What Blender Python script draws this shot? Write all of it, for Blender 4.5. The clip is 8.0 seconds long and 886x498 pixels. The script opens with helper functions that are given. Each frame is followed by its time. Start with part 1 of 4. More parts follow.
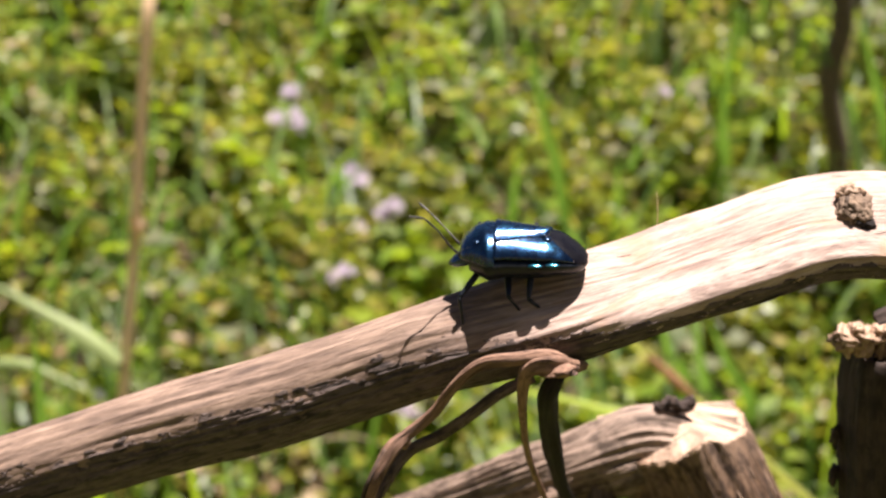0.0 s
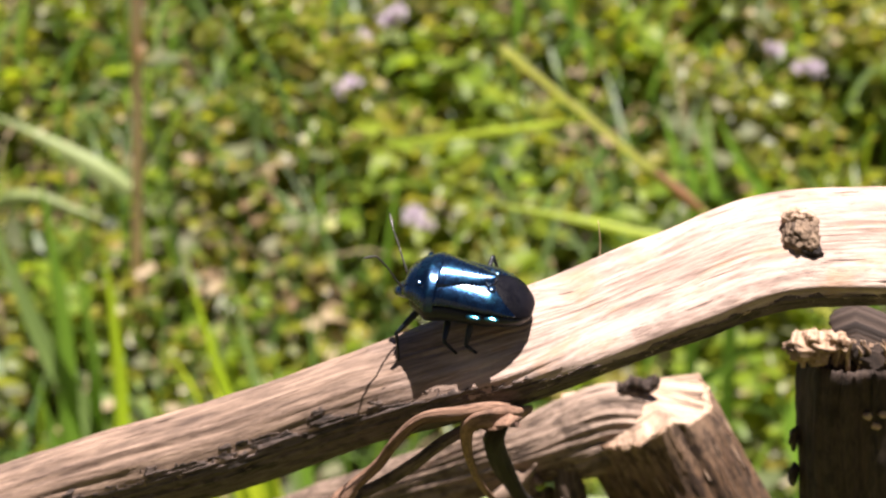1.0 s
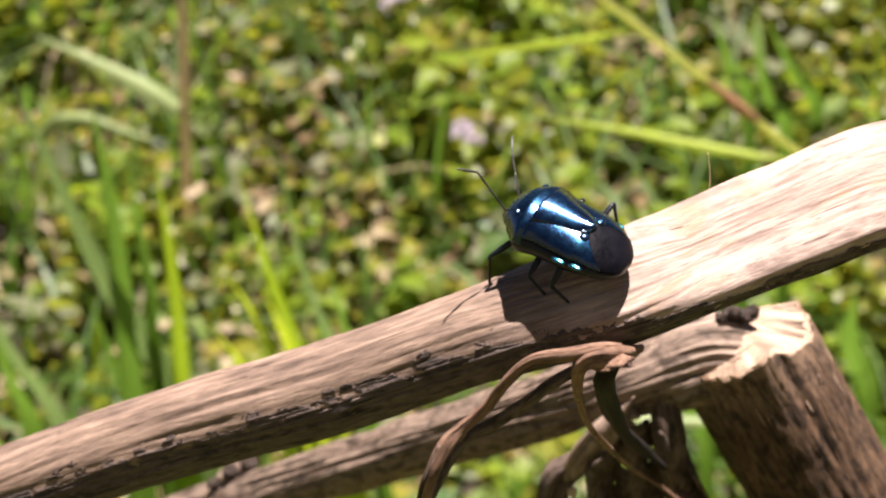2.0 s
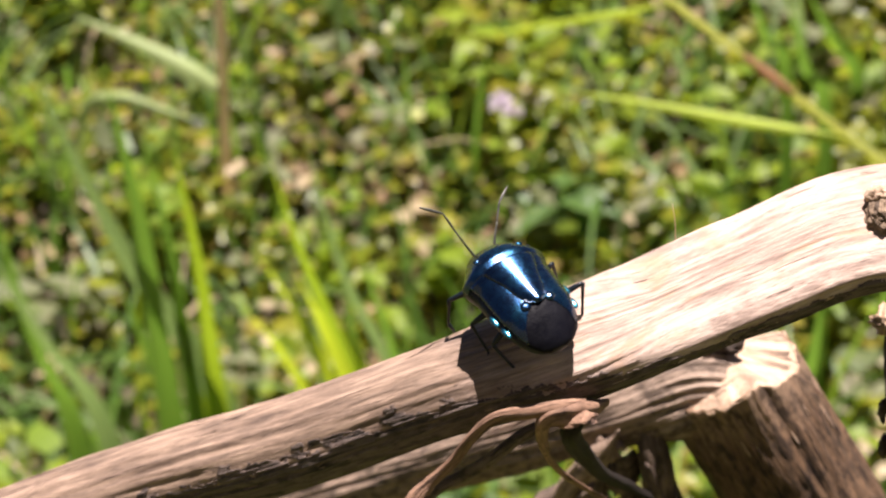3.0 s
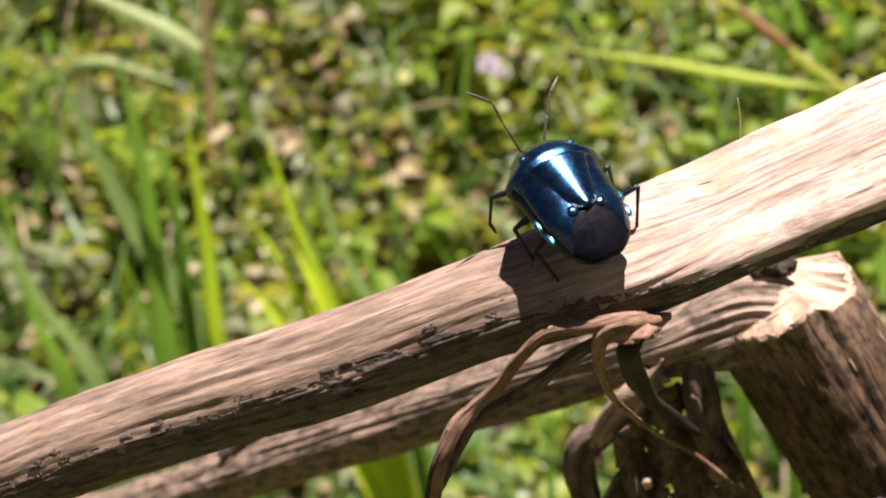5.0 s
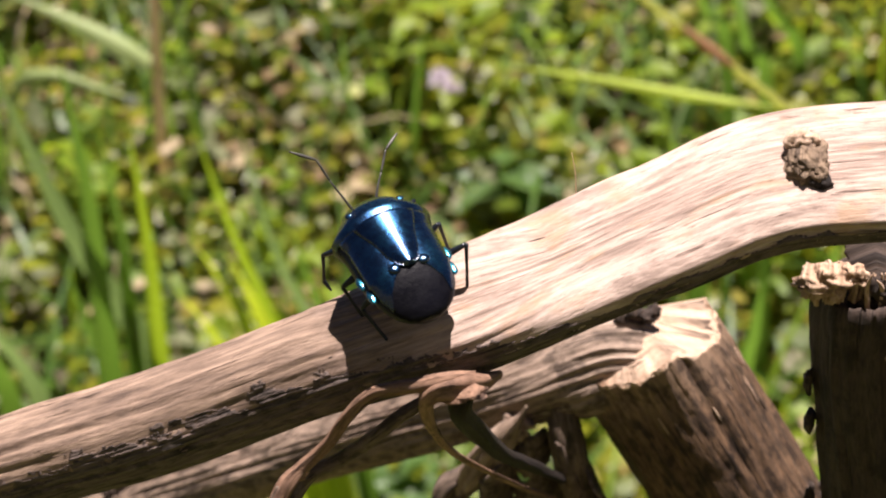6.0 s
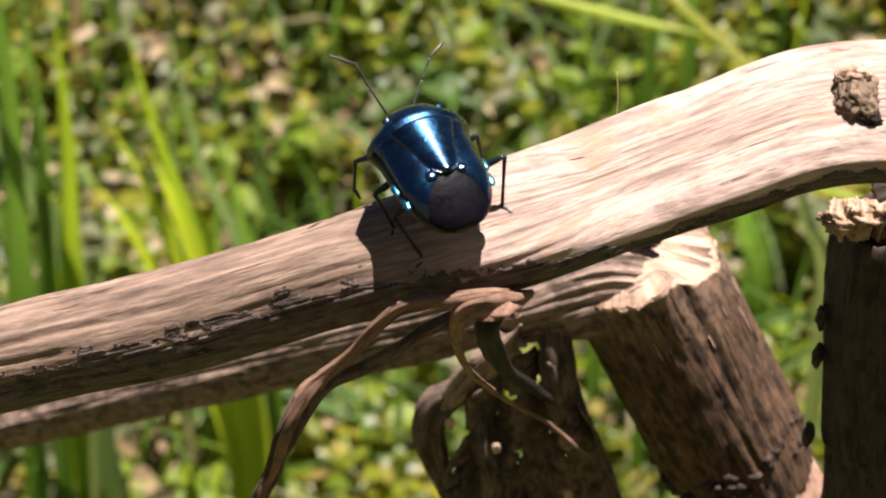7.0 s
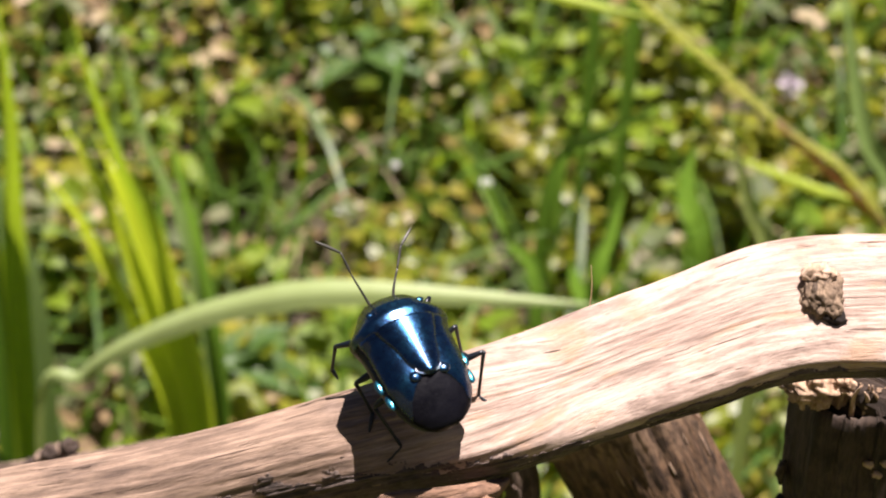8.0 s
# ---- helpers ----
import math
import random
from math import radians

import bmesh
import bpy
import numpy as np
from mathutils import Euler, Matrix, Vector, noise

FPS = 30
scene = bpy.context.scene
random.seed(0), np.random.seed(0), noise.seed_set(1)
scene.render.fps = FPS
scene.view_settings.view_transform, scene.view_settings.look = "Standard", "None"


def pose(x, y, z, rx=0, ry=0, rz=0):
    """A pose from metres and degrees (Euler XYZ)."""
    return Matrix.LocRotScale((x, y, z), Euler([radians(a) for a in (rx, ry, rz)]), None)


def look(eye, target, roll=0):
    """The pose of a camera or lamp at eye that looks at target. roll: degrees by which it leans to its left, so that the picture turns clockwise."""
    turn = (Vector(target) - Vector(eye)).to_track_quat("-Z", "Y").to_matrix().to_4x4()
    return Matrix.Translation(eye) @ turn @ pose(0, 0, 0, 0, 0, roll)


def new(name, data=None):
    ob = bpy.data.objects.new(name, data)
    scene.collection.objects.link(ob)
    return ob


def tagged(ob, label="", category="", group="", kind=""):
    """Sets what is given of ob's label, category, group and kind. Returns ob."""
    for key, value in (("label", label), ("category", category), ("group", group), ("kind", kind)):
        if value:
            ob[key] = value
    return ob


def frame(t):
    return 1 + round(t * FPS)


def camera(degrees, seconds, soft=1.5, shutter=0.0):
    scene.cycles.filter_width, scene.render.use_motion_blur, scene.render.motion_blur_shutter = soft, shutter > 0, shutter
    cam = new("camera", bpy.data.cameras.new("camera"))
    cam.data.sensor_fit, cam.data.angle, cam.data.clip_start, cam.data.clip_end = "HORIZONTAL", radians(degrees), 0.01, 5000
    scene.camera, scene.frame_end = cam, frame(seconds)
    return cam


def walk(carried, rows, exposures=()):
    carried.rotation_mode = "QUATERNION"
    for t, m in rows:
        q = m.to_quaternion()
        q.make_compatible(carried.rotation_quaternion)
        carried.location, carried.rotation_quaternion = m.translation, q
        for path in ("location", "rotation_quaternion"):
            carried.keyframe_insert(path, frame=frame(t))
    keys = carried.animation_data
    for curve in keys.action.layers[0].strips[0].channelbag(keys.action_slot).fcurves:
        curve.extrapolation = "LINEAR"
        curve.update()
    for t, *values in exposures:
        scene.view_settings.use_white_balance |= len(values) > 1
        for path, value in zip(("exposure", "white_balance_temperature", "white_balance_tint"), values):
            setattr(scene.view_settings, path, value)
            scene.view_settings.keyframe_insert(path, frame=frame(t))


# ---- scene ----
cam = camera(28.0, 8.0, soft=2.0)
# A small aperture held open: the wood is sharp, the meadow behind it soft.
cam.data.dof.use_dof = True
cam.data.dof.focus_distance = 0.118
cam.data.dof.aperture_fstop = 78.0

PATH = [
    (0, (0.02052, -0.12097, 0.54674), (0.001749, -0.027193, 0.517534), 2.08),
    (0.2, (0.01983, -0.12090, 0.55018), (0.000940, -0.028101, 0.518081), 1.34),
    (0.5, (0.02262, -0.11688, 0.55516), (0.003998, -0.025784, 0.518362), 0.21),
    (0.8, (0.02509, -0.11241, 0.55877), (0.006569, -0.022593, 0.518895), -0.54),
    (1, (0.02444, -0.10954, 0.56443), (0.005549, -0.020290, 0.523464), -0.97),
    (1.2, (0.02346, -0.10762, 0.56705), (0.003982, -0.019512, 0.523945), -1.54),
    (1.5, (0.02133, -0.10771, 0.56760), (0.000289, -0.021146, 0.522173), -2.69),
    (1.7, (0.01837, -0.10782, 0.56393), (-0.001988, -0.020946, 0.518782), -2.48),
    (2.8, (0.02415, -0.10035, 0.56990), (0.000451, -0.015290, 0.522958), -4.26),
    (3, (0.02484, -0.10181, 0.57039), (0.001282, -0.016815, 0.523265), -4.48),
    (3.5, (0.02451, -0.09954, 0.56804), (0.001893, -0.014319, 0.520856), -4.71),
    (3.7, (0.02121, -0.09971, 0.56419), (-0.002008, -0.014960, 0.516453), -5.07),
    (4, (0.01378, -0.10030, 0.55991), (-0.010322, -0.016590, 0.510796), -4.99),
    (4.2, (0.01237, -0.09857, 0.56097), (-0.011792, -0.014732, 0.512099), -5.27),
    (4.5, (0.01414, -0.09712, 0.55952), (-0.008794, -0.013028, 0.510498), -5.03),
    (4.7, (0.01585, -0.09659, 0.56025), (-0.006816, -0.012172, 0.511676), -4.90),
    (5.8, (0.02445, -0.09061, 0.56160), (0.003112, -0.005943, 0.512850), -4.13),
    (6, (0.02645, -0.09003, 0.56222), (0.005794, -0.004903, 0.513981), -3.97),
    (6.2, (0.02917, -0.08812, 0.56578), (0.008801, -0.002819, 0.517737), -3.94),
    (6.5, (0.02530, -0.08902, 0.56584), (0.006525, -0.004132, 0.516415), -2.22),
    (6.7, (0.01915, -0.08967, 0.56247), (0.002807, -0.005506, 0.511002), -0.10),
    (7, (0.01721, -0.08940, 0.56138), (0.002732, -0.005731, 0.508568), 1.37),
    (7.2, (0.01500, -0.08894, 0.56344), (0.001320, -0.005304, 0.510363), 1.66),
    (7.5, (0.01214, -0.08798, 0.56863), (-0.000970, -0.004842, 0.514625), 2.32),
    (7.7, (0.01356, -0.08499, 0.57133), (0.001395, -0.002030, 0.516840), 2.11),
    (8, (0.01309, -0.08392, 0.57674), (0.002452, -0.001472, 0.521163), 3.03),
]
EXPOSURE = [(t, stops, 6250, 15) for t, stops in ((0.0, 1.60), (1.0, 1.56), (4.7, 1.58), (6.0, 1.38), (7.2, 1.40), (8.0, 1.44))]
walk(cam, [(t, look(eye, target, roll)) for t, eye, target, roll in PATH], EXPOSURE)

# ---- sky and sun ----
SUN = Vector((0.10, 0.13, 0.97)).normalized()
elev, azim = math.asin(SUN.z), math.atan2(SUN.x, SUN.y)
world = bpy.data.worlds.new("sky")
scene.world = world
world.use_nodes = True
wn = world.node_tree
sky = wn.nodes.new("ShaderNodeTexSky")
sky.sky_type, sky.sun_disc, sky.sun_elevation, sky.sun_rotation = "NISHITA", False, elev, azim
sky.altitude, sky.air_density, sky.dust_density = 1500, 0.28, 0.2
wn.links.new(sky.outputs[0], wn.nodes["Background"].inputs[0])
wn.nodes["Background"].inputs[1].default_value = 0.05
sun = new("sun", bpy.data.lights.new("sun", "SUN"))
sun.data.energy, sun.data.angle, sun.data.color = 5.0, radians(0.53), (1.0, 0.885, 0.795)
sun.matrix_world = look(SUN * 5, (0, 0, 0))


# ---- materials ----
class Nodes:
    """A node material, with a few short cuts."""

    def __init__(self, name):
        self.mat = bpy.data.materials.new(name)
        self.mat.use_nodes = True
        self.t = self.mat.node_tree
        self.bsdf = self.t.nodes["Principled BSDF"]
        self.out = self.t.nodes["Material Output"]

    def add(self, kind, **sets):
        n = self.t.nodes.new("ShaderNode" + kind)
        for k, v in sets.items():
            n.inputs[k.replace("_", " ")].default_value = v
        return n

    def link(self, a, b):
        self.t.links.new(a, b)

    def coords(self, scale, source="UV"):
        c, m = self.add("TexCoord"), self.add("Mapping")
        m.inputs["Scale"].default_value = scale
        self.link(c.outputs[source], m.inputs[0])
        return m.outputs[0]

    def noise(self, vec, scale, detail=4.0, rough=0.6):
        n = self.add("TexNoise", Scale=scale, Detail=detail, Roughness=rough)
        self.link(vec, n.inputs["Vector"])
        return n.outputs[0]

    def ramp(self, fac, *stops):
        r = self.add("ValToRGB")
        e = r.color_ramp.elements
        while len(e) < len(stops):
            e.new(0.5)
        for k, (at, col) in zip(e, stops):
            k.position, k.color = at, (*col, 1)
        self.link(fac, r.inputs[0])
        return r.outputs[0]

    def mix(self, fac, a, b, mode="MIX"):
        m = self.t.nodes.new("ShaderNodeMix")
        m.data_type, m.blend_type = "RGBA", mode
        for v, i in ((fac, 0), (a, 6), (b, 7)):
            if isinstance(v, (int, float)):
                m.inputs[i].default_value = v
            elif isinstance(v, tuple):
                m.inputs[i].default_value = (*v, 1)
            else:
                self.link(v, m.inputs[i])
        return m.outputs[2]

    def bump(self, height, strength, distance):
        b = self.add("Bump", Strength=strength, Distance=distance)
        self.link(height, b.inputs["Height"])
        self.link(b.outputs[0], self.bsdf.inputs["Normal"])

    def done(self, colour, rough, metal=0.0, spec=0.5):
        for v, k in ((colour, "Base Color"), (rough, "Roughness"), (metal, "Metallic"), (spec, "Specular IOR Level")):
            if isinstance(v, tuple):
                self.bsdf.inputs[k].default_value = (*v, 1)
            elif isinstance(v, (int, float)):
                self.bsdf.inputs[k].default_value = v
            else:
                self.link(v, self.bsdf.inputs[k])
        return self.mat


def wood(name, pale, mid, dark, stain, stain_at, relief=0.5, fade=None):
    """Weathered bare wood; u runs along the grain in metres, v round the stick. fade: from, to, colour, share, along u."""
    n = Nodes(name)
    fibre = n.noise(n.coords((420, 2600, 1)), 1.0, 8, 0.75)
    band = n.noise(n.coords((240, 900, 1)), 1.0, 6, 0.68)
    blotch = n.noise(n.coords((420, 760, 1)), 1.0, 5, 0.65)
    fleck = n.noise(n.coords((1500, 3600, 1)), 1.0, 3, 0.6)
    split = n.ramp(n.noise(n.coords((130, 2300, 1)), 1.0, 3, 0.5), (0.62, (0, 0, 0)), (0.685, (1, 1, 1)))
    wear = n.noise(n.coords((60, 95, 1)), 1.0, 3, 0.5)
    c = n.ramp(fibre, (0.27, dark), (0.43, mid), (0.60, pale))
    c = n.mix(n.ramp(band, (0.40, (0, 0, 0)), (0.62, (1, 1, 1))), c, n.mix(0.55, c, pale))
    if fade:
        a, b, colour, share = fade
        sep = n.add("SeparateXYZ")
        n.link(n.add("TexCoord").outputs["UV"], sep.inputs[0])
        ragged = n.noise(n.coords((90, 1900, 1)), 1.0, 4, 0.6)
        far = n.add("MapRange")
        far.inputs["From Min"].default_value, far.inputs["From Max"].default_value = a, b
        n.link(sep.outputs[0], far.inputs["Value"])
        along = n.mix(0.5, far.outputs[0], ragged)
        k = n.ramp(along, (0.34, (share,) * 3), (0.62, (0, 0, 0)))
        c = n.mix(k, c, n.mix(0.7, c, colour))
    c = n.mix(n.ramp(blotch, (stain_at, (0, 0, 0)), (stain_at + 0.12, (1, 1, 1))), c, n.mix(0.75, c, stain))
    c = n.mix(n.ramp(fleck, (0.66, (0, 0, 0)), (0.74, (1, 1, 1))), c, dark)
    c = n.mix(n.ramp(wear, (0.35, (0, 0, 0)), (0.65, (0.55, 0.55, 0.55))), c, n.mix(0.5, c, mid))
    c = n.mix(split, c, n.mix(0.8, c, dark))
    n.bump(n.mix(split, n.mix(0.5, fibre, band), (0.0, 0.0, 0.0)), relief, 0.00050)
    return n.done(c, 0.72, 0.0, 0.35)


def bare_wood():
    """Sun-bleached wood, pinkish white, still brown-skinned towards its thin end."""
    n = Nodes("pale_weathered_wood")
    fibre = n.noise(n.coords((190, 2300, 1)), 1.0, 8, 0.72)
    patch = n.noise(n.coords((150, 420, 1)), 1.0, 6, 0.62)
    grey = n.noise(n.coords((170, 1300, 1)), 1.0, 6, 0.68)
    tan = n.noise(n.coords((210, 380, 1)), 1.0, 4, 0.6)
    fleck = n.noise(n.coords((520, 3600, 1)), 1.0, 6, 0.7)
    split = n.ramp(n.noise(n.coords((95, 2600, 1)), 1.0, 4, 0.55), (0.64, (0, 0, 0)), (0.70, (1, 1, 1)))
    c = n.ramp(fibre, (0.30, (0.19, 0.13, 0.10)), (0.46, (0.39, 0.285, 0.23)), (0.62, (0.60, 0.46, 0.38)))
    c = n.mix(n.ramp(patch, (0.46, (0, 0, 0)), (0.62, (0.65, 0.65, 0.65))), c, (0.62, 0.48, 0.40))
    c = n.mix(n.ramp(grey, (0.50, (0, 0, 0)), (0.64, (0.8, 0.8, 0.8))), c, (0.23, 0.165, 0.13))
    c = n.mix(n.ramp(tan, (0.54, (0, 0, 0)), (0.66, (0.55, 0.55, 0.55))), c, (0.44, 0.26, 0.14))
    sep, far = n.add("SeparateXYZ"), n.add("MapRange")
    n.link(n.coords((1, 1, 1), "Object"), sep.inputs[0])
    far.inputs["From Min"].default_value, far.inputs["From Max"].default_value = -0.014, 0.013
    n.link(sep.outputs[0], far.inputs["Value"])
    skin = n.ramp(n.mix(0.35, far.outputs[0], n.noise(n.coords((260, 620, 1)), 1.0, 5, 0.65)), (0.40, (0.95, 0.95, 0.95)), (0.66, (0, 0, 0)))
    brown = n.ramp(n.mix(0.42, fibre, patch), (0.36, (0.070, 0.046, 0.034)), (0.45, (0.165, 0.112, 0.080)), (0.53, (0.27, 0.186, 0.132)), (0.63, (0.43, 0.305, 0.220)))
    c = n.mix(skin, c, brown)
    c = n.mix(n.ramp(fleck, (0.58, (0, 0, 0)), (0.70, (0.85, 0.85, 0.85))), c, (0.15, 0.10, 0.075))
    c = n.mix(split, c, (0.15, 0.10, 0.075))
    n.bump(n.mix(split, n.mix(0.4, n.mix(0.4, fibre, fleck), patch), (0.0, 0.0, 0.0)), 1.0, 0.00045)
    return n.done(c, 0.65, 0.0, 0.4)


def leafy(name, colours, sheer=(0.4, 0.5, 0.05), share=0.4, gloss=0.45, veins=True):
    """A leaf: each one of its own green, light shining through."""
    n = Nodes(name)
    geo = n.add("NewGeometry")
    stops = [(i / max(1, len(colours) - 1), c) for i, c in enumerate(colours)]
    c = n.ramp(geo.outputs["Random Per Island"], *stops)
    spot = n.noise(n.coords((1, 1, 1), "Object"), 160.0, 4)
    c = n.mix(n.ramp(spot, (0.35, (0, 0, 0)), (0.7, (1, 1, 1))), c, n.mix(0.22, c, (0.19, 0.23, 0.03)))
    n.bump(n.noise(n.coords((1, 1, 1), "Object"), 900.0, 2), 0.3, 0.0006)
    n.done(c, gloss, 0.0, 0.5)
    tr, mx = n.add("BsdfTranslucent"), n.add("MixShader", Fac=share)
    n.link(n.mix(0.5, c, sheer), tr.inputs[0])
    n.link(n.bsdf.outputs[0], mx.inputs[1])
    n.link(tr.outputs[0], mx.inputs[2])
    n.link(mx.outputs[0], n.out.inputs[0])
    return n.mat


WOOD = bare_wood()
OLD = wood("brown_weathered_wood", (0.38, 0.28, 0.21), (0.16, 0.112, 0.080), (0.018, 0.012, 0.009), (0.035, 0.023, 0.016), 0.48, 1.0, (4.8373, 4.8163, (0.56, 0.43, 0.34), 0.8))
STUB = wood("broken_heartwood", (0.62, 0.46, 0.33), (0.38, 0.24, 0.15), (0.05, 0.028, 0.018), (0.12, 0.06, 0.03), 0.52, 1.0)
HUSK = wood("torn_husk_skin", (0.44, 0.33, 0.25), (0.20, 0.135, 0.095), (0.03, 0.02, 0.015), (0.06, 0.04, 0.03), 0.55, 1.0)
BARK = wood("dark_bark", (0.095, 0.065, 0.048), (0.036, 0.025, 0.020), (0.010, 0.008, 0.007), (0.012, 0.009, 0.008), 0.5, 1.0)
CUT = wood("pale_cut_wood", (0.62, 0.46, 0.34), (0.44, 0.30, 0.20), (0.15, 0.085, 0.055), (0.27, 0.14, 0.075), 0.6, 0.8)
CHAR = wood("near_black_bark", (0.022, 0.014, 0.010), (0.010, 0.007, 0.005), (0.006, 0.005, 0.004), (0.008, 0.006, 0.005), 0.5, 1.0)
VINE = wood("dry_vine_skin", (0.36, 0.215, 0.14), (0.14, 0.08, 0.052), (0.036, 0.020, 0.014), (0.055, 0.029, 0.02), 0.56, 0.9)
WITHERED = wood("withered_leaf_skin", (0.24, 0.175, 0.13), (0.062, 0.043, 0.032), (0.011, 0.008, 0.007), (0.014, 0.010, 0.008), 0.5, 1.0)
HERB = leafy("herb_leaf", [(0.071, 0.113, 0.007), (0.165, 0.197, 0.009), (0.284, 0.259, 0.018), (0.095, 0.158, 0.009), (0.331, 0.293, 0.043), (0.142, 0.180, 0.011), (0.212, 0.225, 0.011), (0.331, 0.225, 0.079), (0.047, 0.084, 0.007), (0.236, 0.249, 0.011), (0.130, 0.180, 0.009)], (0.52, 0.54, 0.02), 0.5, 0.36)
DULL = leafy("dull_leaf", [(0.076, 0.104, 0.040), (0.140, 0.152, 0.080), (0.216, 0.199, 0.120)], (0.35, 0.40, 0.1), 0.4, 0.65)
LITTER = leafy("leaf_litter", [(0.08, 0.040, 0.020), (0.15, 0.082, 0.040), (0.26, 0.185, 0.10), (0.04, 0.024, 0.015), (0.19, 0.105, 0.045)], (0.25, 0.14, 0.06), 0.15, 0.75)
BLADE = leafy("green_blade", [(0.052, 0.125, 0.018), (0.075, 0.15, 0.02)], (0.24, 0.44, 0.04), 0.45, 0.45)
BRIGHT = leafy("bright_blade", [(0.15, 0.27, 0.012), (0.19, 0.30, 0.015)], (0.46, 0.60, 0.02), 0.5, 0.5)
# Lit copy of the bright blade: sunlight is put into its colour.
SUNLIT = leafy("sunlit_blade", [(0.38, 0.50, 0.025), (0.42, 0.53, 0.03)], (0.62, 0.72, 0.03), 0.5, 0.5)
PALEBLADE = leafy("pale_green_blade", [(0.30, 0.38, 0.15), (0.32, 0.40, 0.16)], (0.5, 0.58, 0.15), 0.35, 0.5)
GREYED = leafy("grey_green_blade", [(0.11, 0.175, 0.06), (0.14, 0.21, 0.08)], (0.30, 0.44, 0.12), 0.45, 0.4)
STRAW = leafy("dry_culm", [(0.80, 0.66, 0.48), (0.76, 0.60, 0.44)], (0.95, 0.82, 0.65), 0.78, 0.5)
OLIVE = leafy("olive_culm", [(0.56, 0.58, 0.20), (0.60, 0.60, 0.26)], (0.85, 0.88, 0.3), 0.75, 0.5)
REDDISH = leafy("reddish_culm", [(0.50, 0.25, 0.17), (0.46, 0.28, 0.16)], (0.75, 0.4, 0.26), 0.55, 0.5)
PETAL = leafy("pale_lilac_petal", [(0.78, 0.68, 0.82), (0.84, 0.76, 0.84), (0.70, 0.60, 0.78)], (0.8, 0.7, 0.85), 0.4, 0.6)
# Bark coloured extra dark, so the branch's underside reads as shaded.
SHADE_BARK = wood("shade_dark_bark", (0.19, 0.142, 0.120), (0.056, 0.043, 0.037), (0.015, 0.012, 0.011), (0.020, 0.016, 0.014), 0.52, 1.0)
KNOT = wood("grey_knot_wood", (0.30, 0.215, 0.14), (0.13, 0.088, 0.058), (0.03, 0.02, 0.014), (0.035, 0.023, 0.016), 0.52, 1.0)
SCAB = wood("orange_scab_bark", (0.46, 0.26, 0.14), (0.36, 0.19, 0.10), (0.2, 0.1, 0.06), (0.28, 0.14, 0.07), 0.55, 0.8)
LIMB = wood("umber_limb_wood", (0.22, 0.130, 0.072), (0.044, 0.027, 0.018), (0.012, 0.008, 0.006), (0.016, 0.010, 0.008), 0.47, 1.0, (7.7080, 7.7190, (0.44, 0.30, 0.20), 0.9))
PINK = wood("pinkish_bare_wood", (0.58, 0.38, 0.27), (0.36, 0.205, 0.135), (0.06, 0.035, 0.025), (0.14, 0.07, 0.04), 0.56, 0.9)
PALE = leafy("pale_leaf", [(0.34, 0.36, 0.10), (0.40, 0.40, 0.13)], (0.55, 0.55, 0.1), 0.4, 0.5)
FRESH = leafy("fresh_leaf", [(0.12, 0.21, 0.008), (0.22, 0.29, 0.010)], (0.46, 0.58, 0.01), 0.5, 0.5)
TANNED = leafy("tanned_leaf", [(0.40, 0.31, 0.20), (0.34, 0.26, 0.16)], (0.5, 0.35, 0.15), 0.3, 0.6)
DARKLEAF = leafy("dark_leaf", [(0.03, 0.08, 0.015), (0.05, 0.11, 0.02)], (0.2, 0.35, 0.03), 0.3, 0.45)
YELLOWED = leafy("yellowed_leaf", [(0.42, 0.30, 0.03), (0.36, 0.30, 0.06)], (0.6, 0.4, 0.02), 0.4, 0.5)


def soil():
    n = Nodes("dark_soil")
    v = n.coords((1, 1, 1), "Object")
    a, b = n.noise(v, 25.0, 6), n.noise(v, 300.0, 4)
    c = n.ramp(a, (0.35, (0.03, 0.022, 0.015)), (0.50, (0.06, 0.05, 0.026)), (0.62, (0.065, 0.085, 0.024)))
    c = n.mix(n.ramp(b, (0.5, (0, 0, 0)), (0.75, (1, 1, 1))), c, (0.12, 0.09, 0.055))
    n.bump(b, 0.8, 0.004)
    return n.done(c, 0.95)


def shell(name, tones, rough, metal, pit=0.25, coat=0.0, spec=0.5):
    """The hard skin of the bug: fine pits, a metallic blue that drifts to teal."""
    n = Nodes(name)
    v = n.coords((1, 1, 1), "Object")
    drift, pits = n.noise(v, 420.0, 3), n.add("TexVoronoi", Scale=13000.0)
    n.link(v, pits.inputs["Vector"])
    c = n.ramp(drift, *[(0.3 + 0.4 * i / (len(tones) - 1), t) for i, t in enumerate(tones)])
    n.bump(n.mix(0.12, n.noise(v, 900.0, 2), pits.outputs[0]), pit, 0.00030)
    r = n.ramp(n.noise(v, 1600.0, 4), (0.3, (rough * 0.75,) * 3), (0.7, (rough * 1.3,) * 3))
    n.bsdf.inputs["Coat Weight"].default_value = coat
    n.bsdf.inputs["Coat Roughness"].default_value = 0.15
    n.bsdf.inputs["Coat IOR"].default_value = 1.6
    return n.done(c, r, metal, spec)


